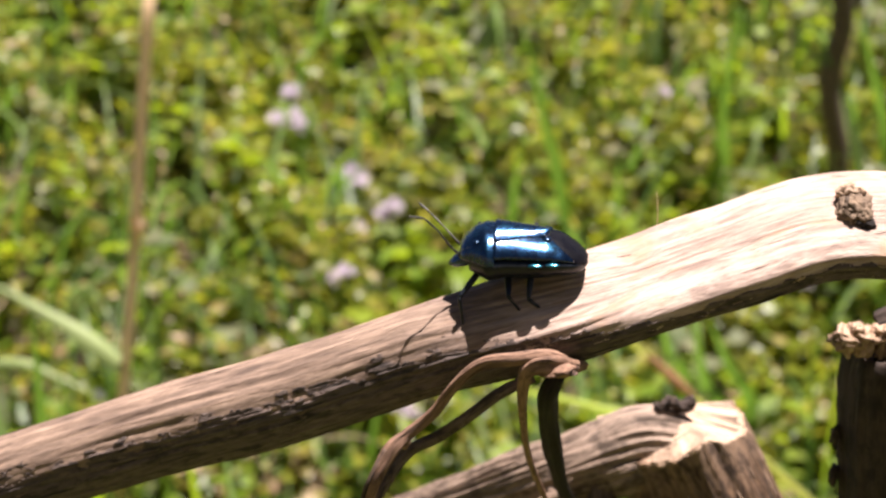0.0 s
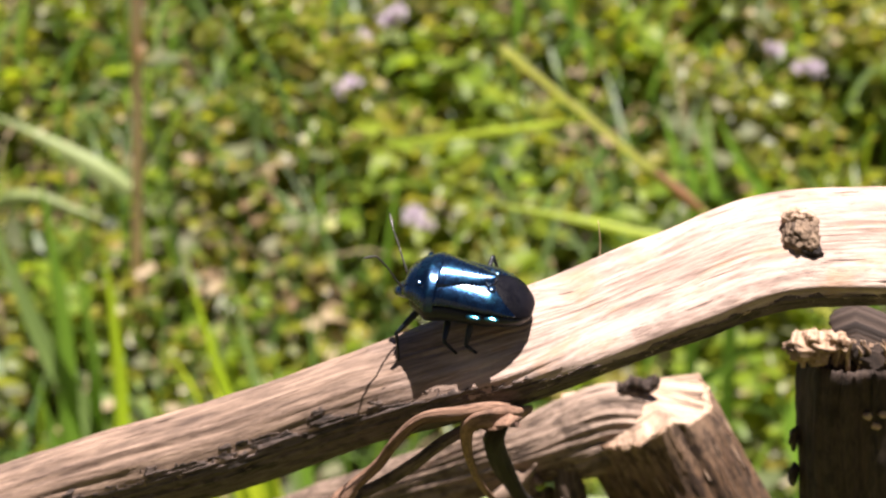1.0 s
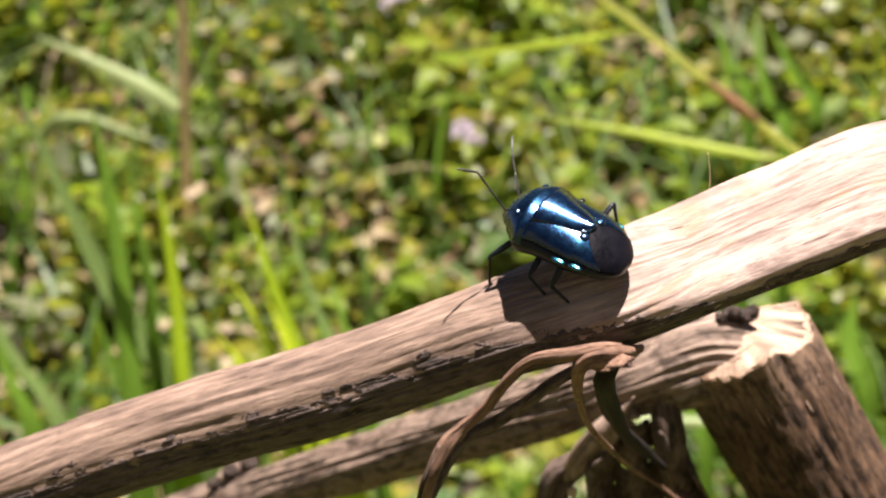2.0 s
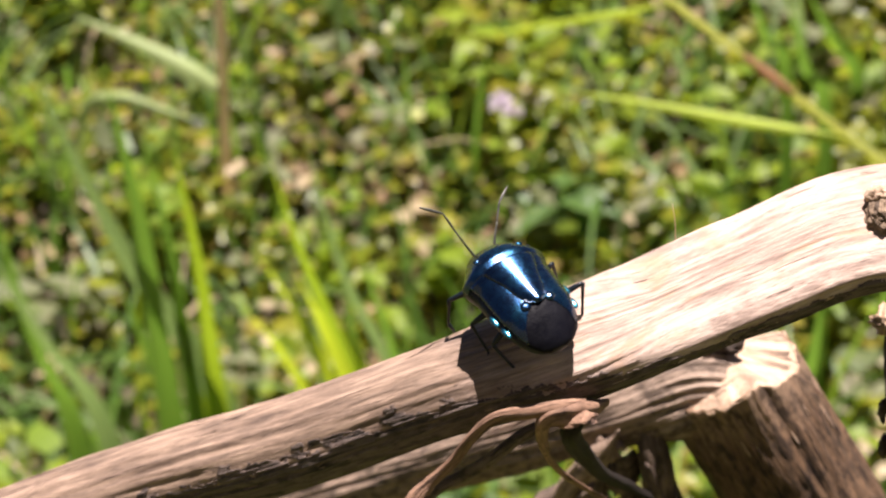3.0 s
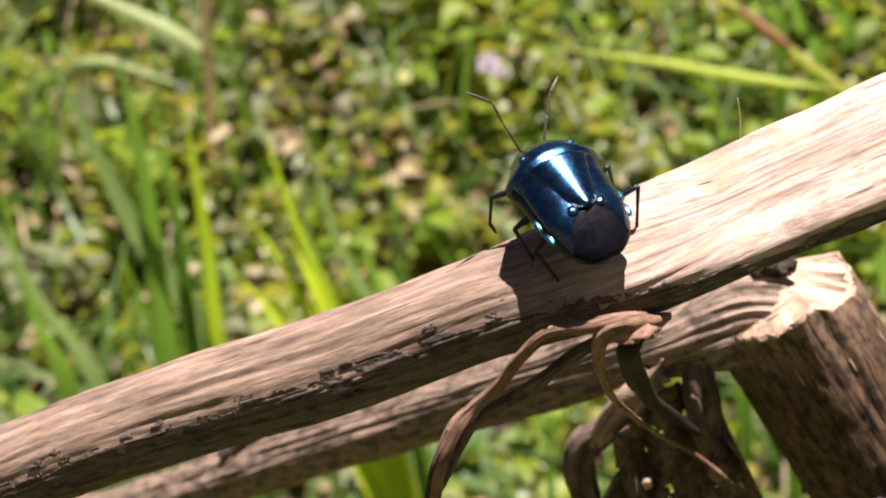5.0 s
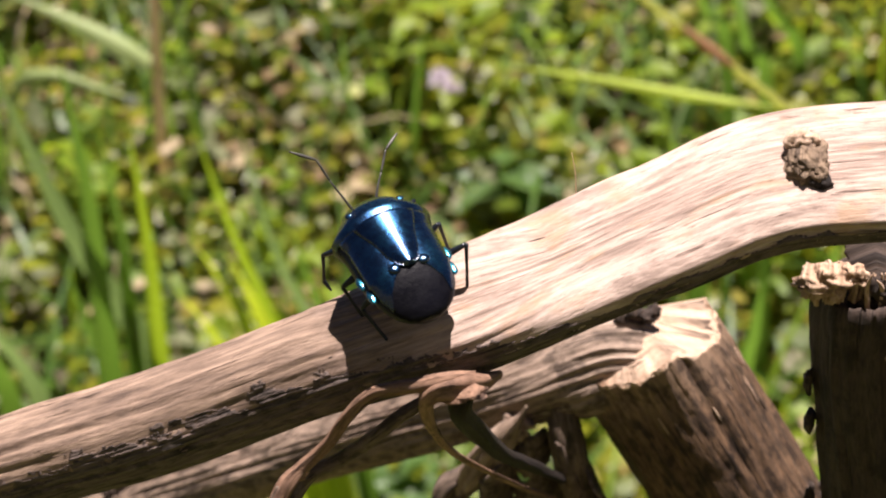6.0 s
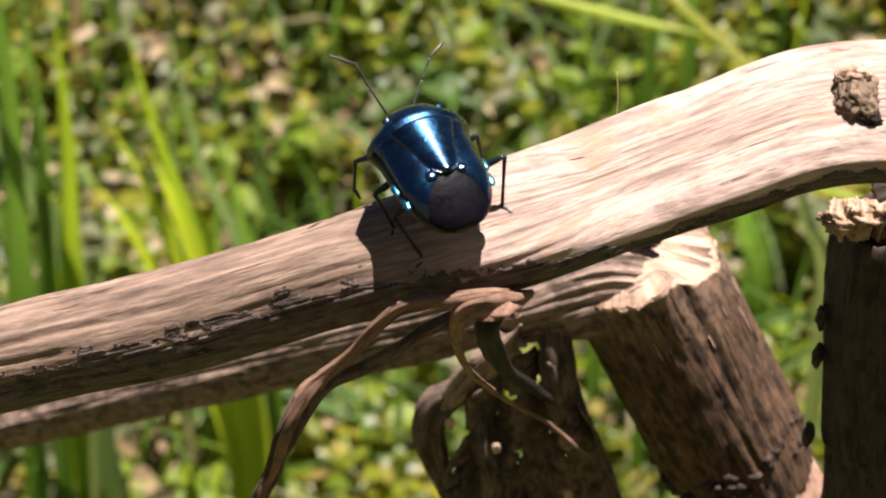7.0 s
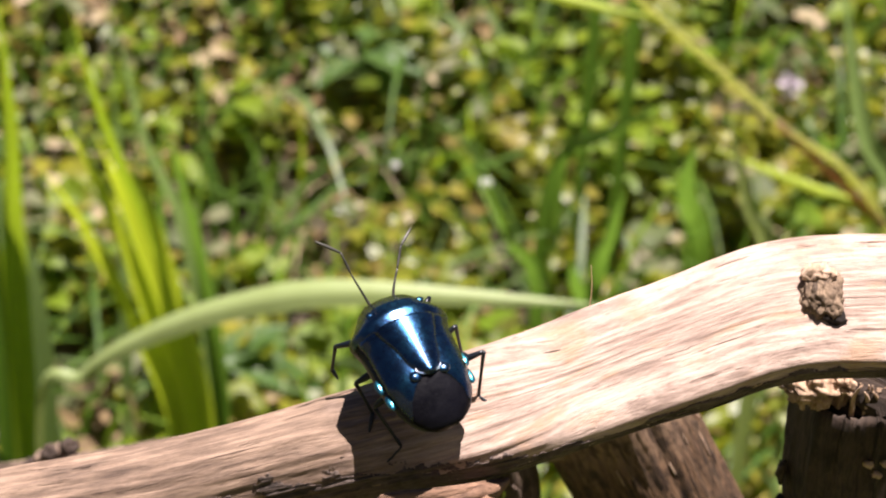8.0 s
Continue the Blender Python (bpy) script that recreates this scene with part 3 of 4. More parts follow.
def vine():
    b = thing("dry_vine", "dry brown vine looped round the branches", "vine")
    main = [(0.0068, 0.0045, 0.4996, 0.0003), (0.0058, 0.0034, 0.4998, 0.0006), (0.0043, 0.0026, 0.5000, 0.0006), (0.0019, 0.0020, 0.4998, 0.00055), (-0.0006, 0.0018, 0.4992, 0.00050), (-0.0025, 0.0018, 0.4973, 0.00048), (-0.0040, 0.0022, 0.4949, 0.00048), (-0.0059, 0.0020, 0.4929, 0.00055),
            (-0.0070, 0.0012, 0.4917, 0.0007), (-0.0082, 0.0004, 0.4890, 0.00062), (-0.0093, -0.0002, 0.4862, 0.00064), (-0.0102, -0.0005, 0.4839, 0.00064), (-0.0115, -0.0006, 0.478, 0.0007), (-0.014, 0.0, 0.44, 0.0009), (-0.02, 0.004, 0.2, 0.0009), (-0.02, 0.004, -0.01, 0.0009)]
    main = [(x, y - 0.0017, z + 0.0012, r) if z > 0.488 and i > 1 else (x, y, z, r) for i, (x, y, z, r) in enumerate(main)]
    main = [(x, y, z, r * 0.82) for x, y, z, r in main]
    part("stem", tube(main, 24, 14, 0.35, 0.25, 3.3, flat=0.6), VINE, b)
    husk = [(x - 0.00012, y + 0.00012, z, r * 1.04) for x, y, z, r in main[8:]]
    part("bark", tube(husk, 24, 14, 0.4, 0.3, 5.2, flat=0.6), WITHERED, b, "dark flaking bark of the lower vine")
    side = [(0.0030, 0.0030, 0.4988, 0.0004), (0.0006, 0.0022, 0.4975, 0.0004), (-0.0018, 0.0022, 0.4952, 0.0004), (-0.0042, 0.0028, 0.4930, 0.0004), (-0.0062, 0.0024, 0.4918, 0.0004), (-0.0074, 0.0014, 0.4902, 0.0004), (-0.0086, 0.0003, 0.4876, 0.0003), (-0.0094, -0.0002, 0.4858, 0.0001)]
    part("strand", tube(side, 14, 10, 0.3, 0.2, 5.9), WITHERED, b, "dark dry side strand")
    loop = [(0.0066, 0.0040, 0.4998, 0.0003), (0.0056, 0.0026, 0.5000, 0.0007), (0.0045, 0.0012, 0.5006, 0.00085), (0.0033, 0.0005, 0.5006, 0.0007), (0.0026, 0.0008, 0.4994, 0.0005), (0.0022, 0.0038, 0.4953, 0.00032), (0.0020, 0.0100, 0.4890, 0.00026), (0.0026, 0.0180, 0.4816, 0.00024),
            (0.0037, 0.0260, 0.4743, 0.00022), (0.0056, 0.0325, 0.4681, 0.0002), (0.0100, 0.0330, 0.4640, 0.00015)]
    part("tendril", tube(loop, 18, 12, 0.3, 0.2, 9.3), VINE, b)
    hang = [(0.0048, 0.0030, 0.4992, 0.0006), (0.0040, 0.0040, 0.4968, 0.0008), (0.0036, 0.0100, 0.4912, 0.0008), (0.0038, 0.0180, 0.4835, 0.0007), (0.0046, 0.0270, 0.4757, 0.0006), (0.0056, 0.0340, 0.4695, 0.0004)]
    part("dark_strip", tube(hang, 18, 10, 0.3, 0.2, 2.2, flat=0.9), CHAR, b, "dark peeling strip")
    part("flap", rough_lump((0.0046, 0.0010, 0.5004), (0.0018, 0.0008, 0.00035), 4.4, 16, 26, 0.35, turn=Matrix.Rotation(radians(25), 3, "X")), VINE, b, "pale peeled flap")
    part("joint", rough_lump((-0.0063, 0.0008, 0.4932), (0.0005, 0.0005, 0.0005), 7.0, 7, 10, 0.4), VINE, b)
    return b


vine()


def dry_leaf():
    b = thing("withered_leaf", "curled withered dark brown leaf hanging from the branch", "dead leaf")
    bm = bmesh.new()
    uv = bm.loops.layers.uv.verify()
    nu, nv = 48, 64
    grid = []
    for j in range(nv + 1):
        v = j / nv
        row = []
        for i in range(nu + 1):
            u = i / nu * 2 - 1
            w = 0.0030 + 0.0052 * math.sin(math.pi * min(1, 0.1 + 0.75 * v)) ** 0.8
            fold = 0.0020 * noise.noise(Vector((u * 2.3, v * 2.4, 4.0))) + 0.0013 * math.sin(u * 9 + v * 4 + 2 * noise.noise(Vector((u, v * 3, 0))))
            x = 0.0035 + 0.0035 * v + u * w + 0.0010 * noise.noise(Vector((u * 3, v * 5, 1.0)))
            y = 0.0365 + 0.003 * v - 0.0030 * abs(u) ** 1.5 + fold
            z = 0.4730 - 0.030 * v - 0.0040 * u * u + 0.0012 * noise.noise(Vector((u * 4, v * 3, 9.0)))
            row.append(bm.verts.new((x, y, z)))
        grid.append(row)
    for a, c in zip(grid, grid[1:]):
        for i in range(nu):
            q = (a[i].co + c[i + 1].co) / 2
            if noise.noise(Vector((q.x * 900, q.z * 620, 2.0))) > 0.47:
                continue
            f = bm.faces.new((a[i], a[i + 1], c[i + 1], c[i]))
            for l in f.loops:
                l[uv].uv = (l.vert.co.z * 2, l.vert.co.x)
    ob = part("blade", bm, WITHERED, b)
    s = ob.modifiers.new("thickness", "SOLIDIFY")
    s.thickness = 0.0003
    for q in ([(-0.0034, 0.0352, 0.4560, 0.0006), (-0.0050, 0.0348, 0.4610, 0.0008), (-0.0057, 0.0345, 0.4645, 0.0009), (-0.0050, 0.0343, 0.4672, 0.0009), (-0.0034, 0.0345, 0.4688, 0.0007), (-0.0020, 0.0352, 0.4699, 0.0004)],
              [(-0.0026, 0.0345, 0.4560, 0.0005), (-0.0040, 0.0342, 0.4620, 0.0007), (-0.0042, 0.0340, 0.4655, 0.0007), (-0.0030, 0.0342, 0.4675, 0.0005)],
              [(0.0005, 0.0345, 0.4560, 0.0008), (0.0008, 0.0340, 0.4600, 0.0009), (-0.0004, 0.0340, 0.4640, 0.0008), (-0.0008, 0.0345, 0.4668, 0.0004)]):
        part("curled_edge", tube(q, 18, 8, 0.35, 0.3, q[0][0] * 900), WITHERED, b)
    stalk = [(0.0050, 0.0370, 0.4765, 0.0012), (0.0056, 0.0360, 0.4735, 0.0015), (0.0062, 0.036, 0.470, 0.0016), (0.0068, 0.0365, 0.466, 0.0012)]
    part("stalk", tube(stalk, 20, 8, 0.3, 0.2, 1.6), WITHERED, b)
    part("bud", rough_lump((0.0074, 0.0345, 0.4652), (0.0010, 0.001, 0.0011), 5.0, 9, 14, 0.2), VINE, b)
    for i, (x, z) in enumerate(((-0.0030, 0.4662), (0.0078, 0.4600), (0.0012, 0.4640))):
        part("pale_flake", rough_lump((x, 0.0332, z), (0.0005, 0.0002, 0.0006), 3.7 * i, 6, 9, 0.5), CUT, b, "pale flake")
    return b


dry_leaf()


# ---- the shield bug ----
WIDTHS = [(-0.00515, 0.0007), (-0.0049, 0.0014), (-0.0043, 0.0021), (-0.0034, 0.0026), (-0.0020, 0.0030), (-0.0005, 0.00305), (0.0010, 0.0031), (0.0018, 0.00335), (0.0023, 0.00345), (0.0027, 0.0031), (0.0034, 0.0025), (0.0041, 0.0020), (0.0045, 0.0016)]
TOPS = [(-0.00515, 0.0002), (-0.0046, 0.0006), (-0.0034, 0.00115), (-0.0022, 0.00155), (0.0, 0.0018), (0.0017, 0.0020), (0.0026, 0.0021), (0.0034, 0.00185), (0.0041, 0.0013), (0.0045, 0.0008)]


def sag(y):
    """The tail hangs a little below the line of the back."""
    return -0.055 * max(0.0, -0.0022 - y) ** 2 / 0.001


def dome(x, y, lift=0.0):
    w = np.interp(y, *zip(*WIDTHS)) + lift
    h = np.interp(y, *zip(*TOPS))
    s = min(1.0, abs(x) / w)
    return Vector((x, y, h * (1 - s**2.4) ** 0.62 + lift + sag(y) + 0.0002))


def plate(y0, y1, left, right, lift, nu=14, nv=18, thick=0.00016, crown=0.0):
    """A plate of the back between two edge curves, with a rolled rim and some thickness."""
    bm = bmesh.new()
    top, low = [], []
    for j in range(nv + 1):
        y = y0 + (y1 - y0) * j / nv
        a, b = left(y), right(y)
        top.append([bm.verts.new(dome(a + (b - a) * i / nu, y, lift) + Vector((0, 0, crown * (1 - (2 * i / nu - 1) ** 2)))) for i in range(nu + 1)])
        low.append([bm.verts.new(v.co - Vector((0, 0, thick))) for v in top[-1]])
    for j in range(nv):
        for i in range(nu):
            bm.faces.new((top[j][i], top[j][i + 1], top[j + 1][i + 1], top[j + 1][i]))
            bm.faces.new((low[j][i + 1], low[j][i], low[j + 1][i], low[j + 1][i + 1]))
    rim = [(0, i) for i in range(nu)] + [(j, nu) for j in range(nv)] + [(nv, i) for i in range(nu, 0, -1)] + [(j, 0) for j in range(nv, 0, -1)]
    for (j, i), (m, n) in zip(rim, rim[1:] + rim[:1]):
        bm.faces.new((top[m][n], top[j][i], low[j][i], low[m][n]))
    bmesh.ops.recalc_face_normals(bm, faces=bm.faces)
    return bm


def half(y):
    return float(np.interp(y, *zip(*WIDTHS)))


def scut(y):
    """Half width of the scutellum, a rounded triangle."""
    return float(np.interp(y, [-0.0023, -0.0021, -0.0012, 0.0, 0.0012, 0.0018], [0.00030, 0.0007, 0.0011, 0.0014, 0.0019, 0.0021]))


def inner(y):
    """Inner edge of a wing cover: along the scutellum, then swinging out round the membrane."""
    if y > -0.0021:
        return max(0.0001, scut(y) - 0.0001)
    return float(np.interp(y, [-0.0042, -0.0034, -0.0027, -0.0021], [half(-0.0042) * 0.92, 0.00175, 0.0012, 0.0005]))


def belly():
    bm = bmesh.new()
    rows = []
    for j in range(25):
        y = -0.0051 + 0.0088 * j / 24
        w, h = half(y) * 0.995, float(np.interp(y, *zip(*TOPS)))
        rows.append([bm.verts.new((w * math.cos(a), y, h * 0.55 * max(0, math.sin(a)) + min(0, math.sin(a)) * 0.55 * w + sag(y) + 0.0002)) for a in np.linspace(0, 2 * math.pi, 29)[:-1]])
    for a, b in zip(rows, rows[1:]):
        for k in range(28):
            bm.faces.new((a[k], a[(k + 1) % 28], b[(k + 1) % 28], b[k]))
    bm.faces.new(rows[0][::-1])
    bm.faces.new(rows[-1])
    return bm


def head_mesh():
    bm = bmesh.new()
    rows = []
    for j in range(13):
        u = j / 12
        y = 0.0034 + 0.0021 * u
        w = 0.00125 * (1 - u**2.2) ** 0.5 * (1 - 0.25 * u) + 0.00002
        h = 0.00062 * (1 - u**3) + 0.0001
        z = 0.0001 - 0.0009 * u
        rows.append([bm.verts.new((w * math.cos(a), y, z + h * math.sin(a))) for a in np.linspace(0, 2 * math.pi, 21)[:-1]])
    for a, b in zip(rows, rows[1:]):
        for k in range(20):
            bm.faces.new((a[k], a[(k + 1) % 20], b[(k + 1) % 20], b[k]))
    bm.faces.new(rows[-1])
    bm.faces.new(rows[0][::-1])
    return bm


def ball(at, r):
    bm = bmesh.new()
    bmesh.ops.create_uvsphere(bm, u_segments=14, v_segments=10, radius=r, matrix=Matrix.Translation(at))
    return bm


LEGS = []
FEELERS = []


def shield_bug():
    bug = thing("shield_bug", "metallic blue shield bug with a black wing tip", "insect")
    part("belly", belly(), INK, bug, "blue-black belly")
    part("pronotum", plate(0.00175, 0.0044, lambda y: -half(y) * 0.995, lambda y: half(y) * 0.995, 0.00003, 34, 20, thick=0.00008, crown=0.00003), BLUE, bug)
    part("scutellum", plate(-0.0023, 0.0018, lambda y: -scut(y), scut, 0.00010, 28, 28, crown=0.00034), BLUE, bug)
    tip = [dome(scut(y) * k * 0.97, y, 0.00016) for y, k in ((-0.0017, -1), (-0.00205, -1), (-0.0023, 0), (-0.00205, 1), (-0.0017, 1))]
    part("scutellum_rim", tube([(*q, 0.00006) for q in tip], 8, 6), BLUE, bug, "raised shiny rim of the back shield")
    for s in (-1, 1):
        part("wing_cover", plate(-0.0042, 0.00178, (lambda y: -half(y) * 0.93) if s < 0 else inner, (lambda y: -inner(y)) if s < 0 else (lambda y: half(y) * 0.93), 0.00005, 16, 28), BLUE, bug)
        for y in (-0.00255, -0.0013):
            part("body_edge", rough_lump((s * half(y) * 0.975, y, 0.00036), (0.00028, 0.00058, 0.00016), 2.0 + y * 900, 12, 16, 0.10), TEAL, bug, "bright teal body edge")
        part("eye", ball((s * 0.00122, 0.0043, 0.00045), 0.00032), INK, bug)
        q = dome(s * 0.0017, 0.0031, 0.0)
        part("boss", rough_lump(q, (0.00034, 0.00026, 0.00012), 3.0 + s, 8, 12, 0.2), BLUE, bug, "low shiny boss on the collar")
    part("membrane", plate(-0.00515, -0.0012, lambda y: -half(y) * float(np.interp(y, [-0.005, -0.0026, -0.0012], [0.98, 0.84, 0.3])),
                           lambda y: half(y) * float(np.interp(y, [-0.005, -0.0026, -0.0012], [0.98, 0.84, 0.3])), 0.00001, 18, 18), FILM, bug, "dull black wing membrane")
    for s in (-1, 1):
        q = dome(s * 0.00098, -0.0021, 0.00000)
        part("callus", rough_lump(q, (0.00042, 0.00038, 0.00020), 4.0 + s, 14, 20, 0.06), BLUE, bug, "raised shiny callus")
    part("head", head_mesh(), BLUE, bug)
    # Legs: hip, knee, ankle, toe, in the bug's own space; those on its left reach lower, down the flank of the branch.
    spec = [((-0.0013, 0.0028, -0.0006), (-0.0034, 0.0041, -0.0022), (-0.0036, 0.0038, -0.0044), (-0.0033, 0.0034, -0.0051)),
            ((-0.0017, 0.0008, -0.0009), (-0.0034, 0.0009, -0.0020), (-0.0026, -0.0004, -0.0041), (-0.0032, -0.0013, -0.0047)),
            ((-0.0015, -0.0009, -0.0010), (-0.0029, -0.0010, -0.0024), (-0.0017, -0.0031, -0.0047), (-0.0028, -0.0034, -0.0055)),
            ((0.0013, 0.0028, -0.0006), (0.0032, 0.0042, -0.0002), (0.0036, 0.0046, -0.0022), (0.0039, 0.0052, -0.0026)),
            ((0.0017, 0.0008, -0.0008), (0.0036, 0.0012, 0.0004), (0.0041, 0.0006, -0.0022), (0.0046, 0.0004, -0.0025)),
            ((0.0017, -0.0008, -0.0008), (0.0043, -0.0014, 0.0007), (0.0038, -0.0026, -0.0025), (0.0045, -0.0039, -0.0027))]
    for points in spec:
        hip, knee, ankle, toe = (Vector(q) for q in points)
        o = lambda v, r: (*(v - hip), r)
        leg = part("leg", tube([o(hip, 0.00024), o(hip.lerp(knee, 0.5), 0.00025), o(knee, 0.00015)], 10, 5), INK, bug)
        leg.location = hip
        part("shin", tube([o(knee, 0.00015), o(knee.lerp(ankle, 0.5), 0.00011), o(ankle, 0.00012)], 8, 5), INK, leg)
        part("foot", tube([o(ankle, 0.00015), o(ankle.lerp(toe, 0.5), 0.00013), o(toe, 0.00007)], 8, 4), INK, leg)
        LEGS.append((leg, hip.copy()))
    # Feelers: base, bend, knee, club, tip.
    reach = ((-1, ((-0.0009, 0.0046, 0.0004), (-0.0012, 0.0051, 0.0010), (-0.0019, 0.0059, 0.0025), (-0.0023, 0.0069, 0.0036), (-0.0038, 0.0077, 0.0043))),
             (1, ((0.0007, 0.0046, 0.0004), (0.0011, 0.0052, 0.0010), (0.0017, 0.0059, 0.0016), (0.0025, 0.0069, 0.0024), (0.0037, 0.0077, 0.0027))))
    for s, points in reach:
        j = [Vector(q) for q in points]
        base = j[0]
        o = lambda v, r: (*(v - base), r)
        feeler = part("antenna", tube([o(j[0], 0.00011), o(j[1], 0.00008), o(j[2], 0.00006)], 8, 4), FEELER, bug)
        feeler.location = base
        part("segment", tube([o(j[2], 0.00006), o(j[2].lerp(j[3], 0.5), 0.00009), o(j[3], 0.00006)], 8, 4), FEELER, feeler)
        part("segment", tube([o(j[3], 0.00007), o(j[3].lerp(j[4], 0.5), 0.00011), o(j[4], 0.00005)], 8, 4), FEELER, feeler)
        FEELERS.append((feeler, base.copy(), s))
    return bug


BUG = shield_bug()


# ---- the meadow ----
LEAF = np.array([(0, 0, 0), (-0.36, 0.3, 0.10), (0, 0.32, 0), (0.36, 0.3, 0.10), (-0.25, 0.66, 0.06), (0, 0.68, -0.02), (0.25, 0.66, 0.06), (0, 1, -0.12)])
LEAF_FACES = [(0, 2, 1), (0, 3, 2), (1, 2, 5, 4), (2, 3, 6, 5), (4, 5, 7), (5, 6, 7)]


def joined(name, verts, faces, material, label, category):
    me = bpy.data.meshes.new(name)
    me.from_pydata(verts, [], faces)
    me.polygons.foreach_set("use_smooth", [True] * len(me.polygons))
    me.materials.append(material)
    return tagged(new(name, me), label, category, kind="stuff")


def patchy(x, y, seed):
    return 0.5 * np.sin(x * 21 + seed * 2.1 + 2 * np.sin(y * 9 + seed)) * np.cos(y * 17 + seed) + 0.5 * np.sin(x * 47 + y * 39 + seed)


def leaf_sheet(name, material, label, category, count, box, size, tall, seed, droop=(0.0, 0.9), per=7, wide=0.9, keep=0.75, thin=False):
    """Many sprigs of small folded leaves in one mesh."""
    rng = np.random.default_rng(seed)
    x, y = rng.uniform(box[0], box[1], count), rng.uniform(box[2], box[3], count)
    thick = patchy(x, y, seed)
    ok = rng.random(count) < keep + 0.4 * thick
    for gx, gy, gr in GAPS if material is not LITTER else ():
        ok &= (np.hypot(x - gx, y - gy) > gr * (1 + 0.5 * np.sin(9 * np.arctan2(y - gy, x - gx) + gx * 50) * 0.6)) | (rng.random(count) < 0.15)
    for gx, gy, gr in HOLLOWS:
        ok &= (np.hypot(x - gx, y - gy) > gr * (1 + 0.3 * np.sin(7 * np.arctan2(y - gy, x - gx)))) | (rng.random(count) < 0.25)
    if not thin:
        edge = np.minimum(np.minimum(x - box[0], box[1] - x), box[3] - y) + 0.05 * np.sin(x * 23 + y * 31)
        ok &= rng.random(count) < np.clip(edge / 0.22, 0.25, 1.0)
    if thin:
        ok &= rng.random(count) < 1 / (1 + (np.hypot(x + 0.2, y - 1.2) / 3.2) ** 4)
        ok &= (x < PATCH[0] + 0.18) | (x > PATCH[1] - 0.14) | (y < PATCH[2]) | (y > PATCH[3] - 0.18)
    x, y, thick = x[ok], y[ok], thick[ok]
    n = len(x)
    h = tall * rng.uniform(0.35, 1.2, n) * (1 + 0.4 * thick)
    size_of = size * rng.uniform(0.55, 1.45, n)
    turn = rng.uniform(0, 6.28, n)
    k = np.tile(np.arange(per), n)
    rep = lambda v: np.repeat(v, per)
    m = n * per
    a = rep(turn) + k * 2.4 + rng.normal(0, 0.3, m)
    d = rng.uniform(droop[0], droop[1], m)
    s = rep(size_of) * rng.uniform(0.6, 1.1, m)
    out = np.stack([np.cos(a) * np.cos(d), np.sin(a) * np.cos(d), 0.3 - np.sin(d) * 0.7], 1)
    side = np.stack([-np.sin(a), np.cos(a), rng.normal(0, 0.3, m)], 1)
    up = np.cross(out, side)
    base = np.stack([rep(x) + rng.normal(0, 0.004, m), rep(y) + rng.normal(0, 0.004, m), rep(bank(x, y) + h) - rep(h) * 0.17 * (k // 2) - rng.uniform(0, 0.005, m)], 1)
    curl = rng.uniform(-1, 1.6, m)
    p = LEAF[None]
    v = base[:, None] + s[:, None, None] * (side[:, None] * p[..., :1] * wide * 1.2 + out[:, None] * p[..., 1:2] + up[:, None] * (p[..., 2:] * (1 + curl[:, None, None])))
    faces = [tuple(q + 8 * i for q in f) for i in range(m) for f in LEAF_FACES]
    return joined(name, v.reshape(-1, 3).tolist(), faces, material, label, category)


GAPS = ((-0.19, 0.70, 0.055), (-0.28, 0.835, 0.045), (-0.02, 0.66, 0.05), (-0.36, 0.62, 0.04), (-0.10, 0.98, 0.05), (-0.42, 1.02, 0.05), (0.08, 0.86, 0.05), (-0.46, 0.75, 0.06), (-0.34, 0.72, 0.04), (-0.50, 0.92, 0.06), (-0.25, 0.60, 0.035), (-0.55, 1.15, 0.06))
HOLLOWS = ((-0.36, 0.60, 0.075), (-0.29, 0.53, 0.06), (-0.42, 0.68, 0.06), (-0.21, 0.69, 0.035), (-0.177, 0.733, 0.034), (-0.133, 0.703, 0.034), (-0.088, 0.727, 0.034), (-0.060, 0.711, 0.034))
PATCH = (-0.85, 0.50, 0.20, 1.95)
leaf_sheet("leaf_litter", LITTER, "fallen brown leaves on the soil under the weeds", "leaf litter", 6000, PATCH, 0.014, 0.030, 5, (0.0, 0.5), 3)
leaf_sheet("ground_cover", HERB, "dense low sunlit weeds with small oval leaves", "weeds", 25000, PATCH, 0.0130, 0.060, 1, keep=0.64)
leaf_sheet("ground_cover", DULL, "grey-green low weeds with rounded leaves", "weeds", 1500, PATCH, 0.018, 0.064, 2, wide=1.2, keep=0.6)


# Coarser weeds go on all round, thinning out with distance.
for n, (mat, count) in enumerate(((HERB, 46000), (FRESH, 16000))):
    leaf_sheet("ground_cover", mat, "low weeds thinning out along the bank", "weeds", count, (-5.0, 5.0, -1.2, 7.0), 0.032, 0.065, 40 + n, (0.0, 0.8), 4, keep=0.75, thin=True)


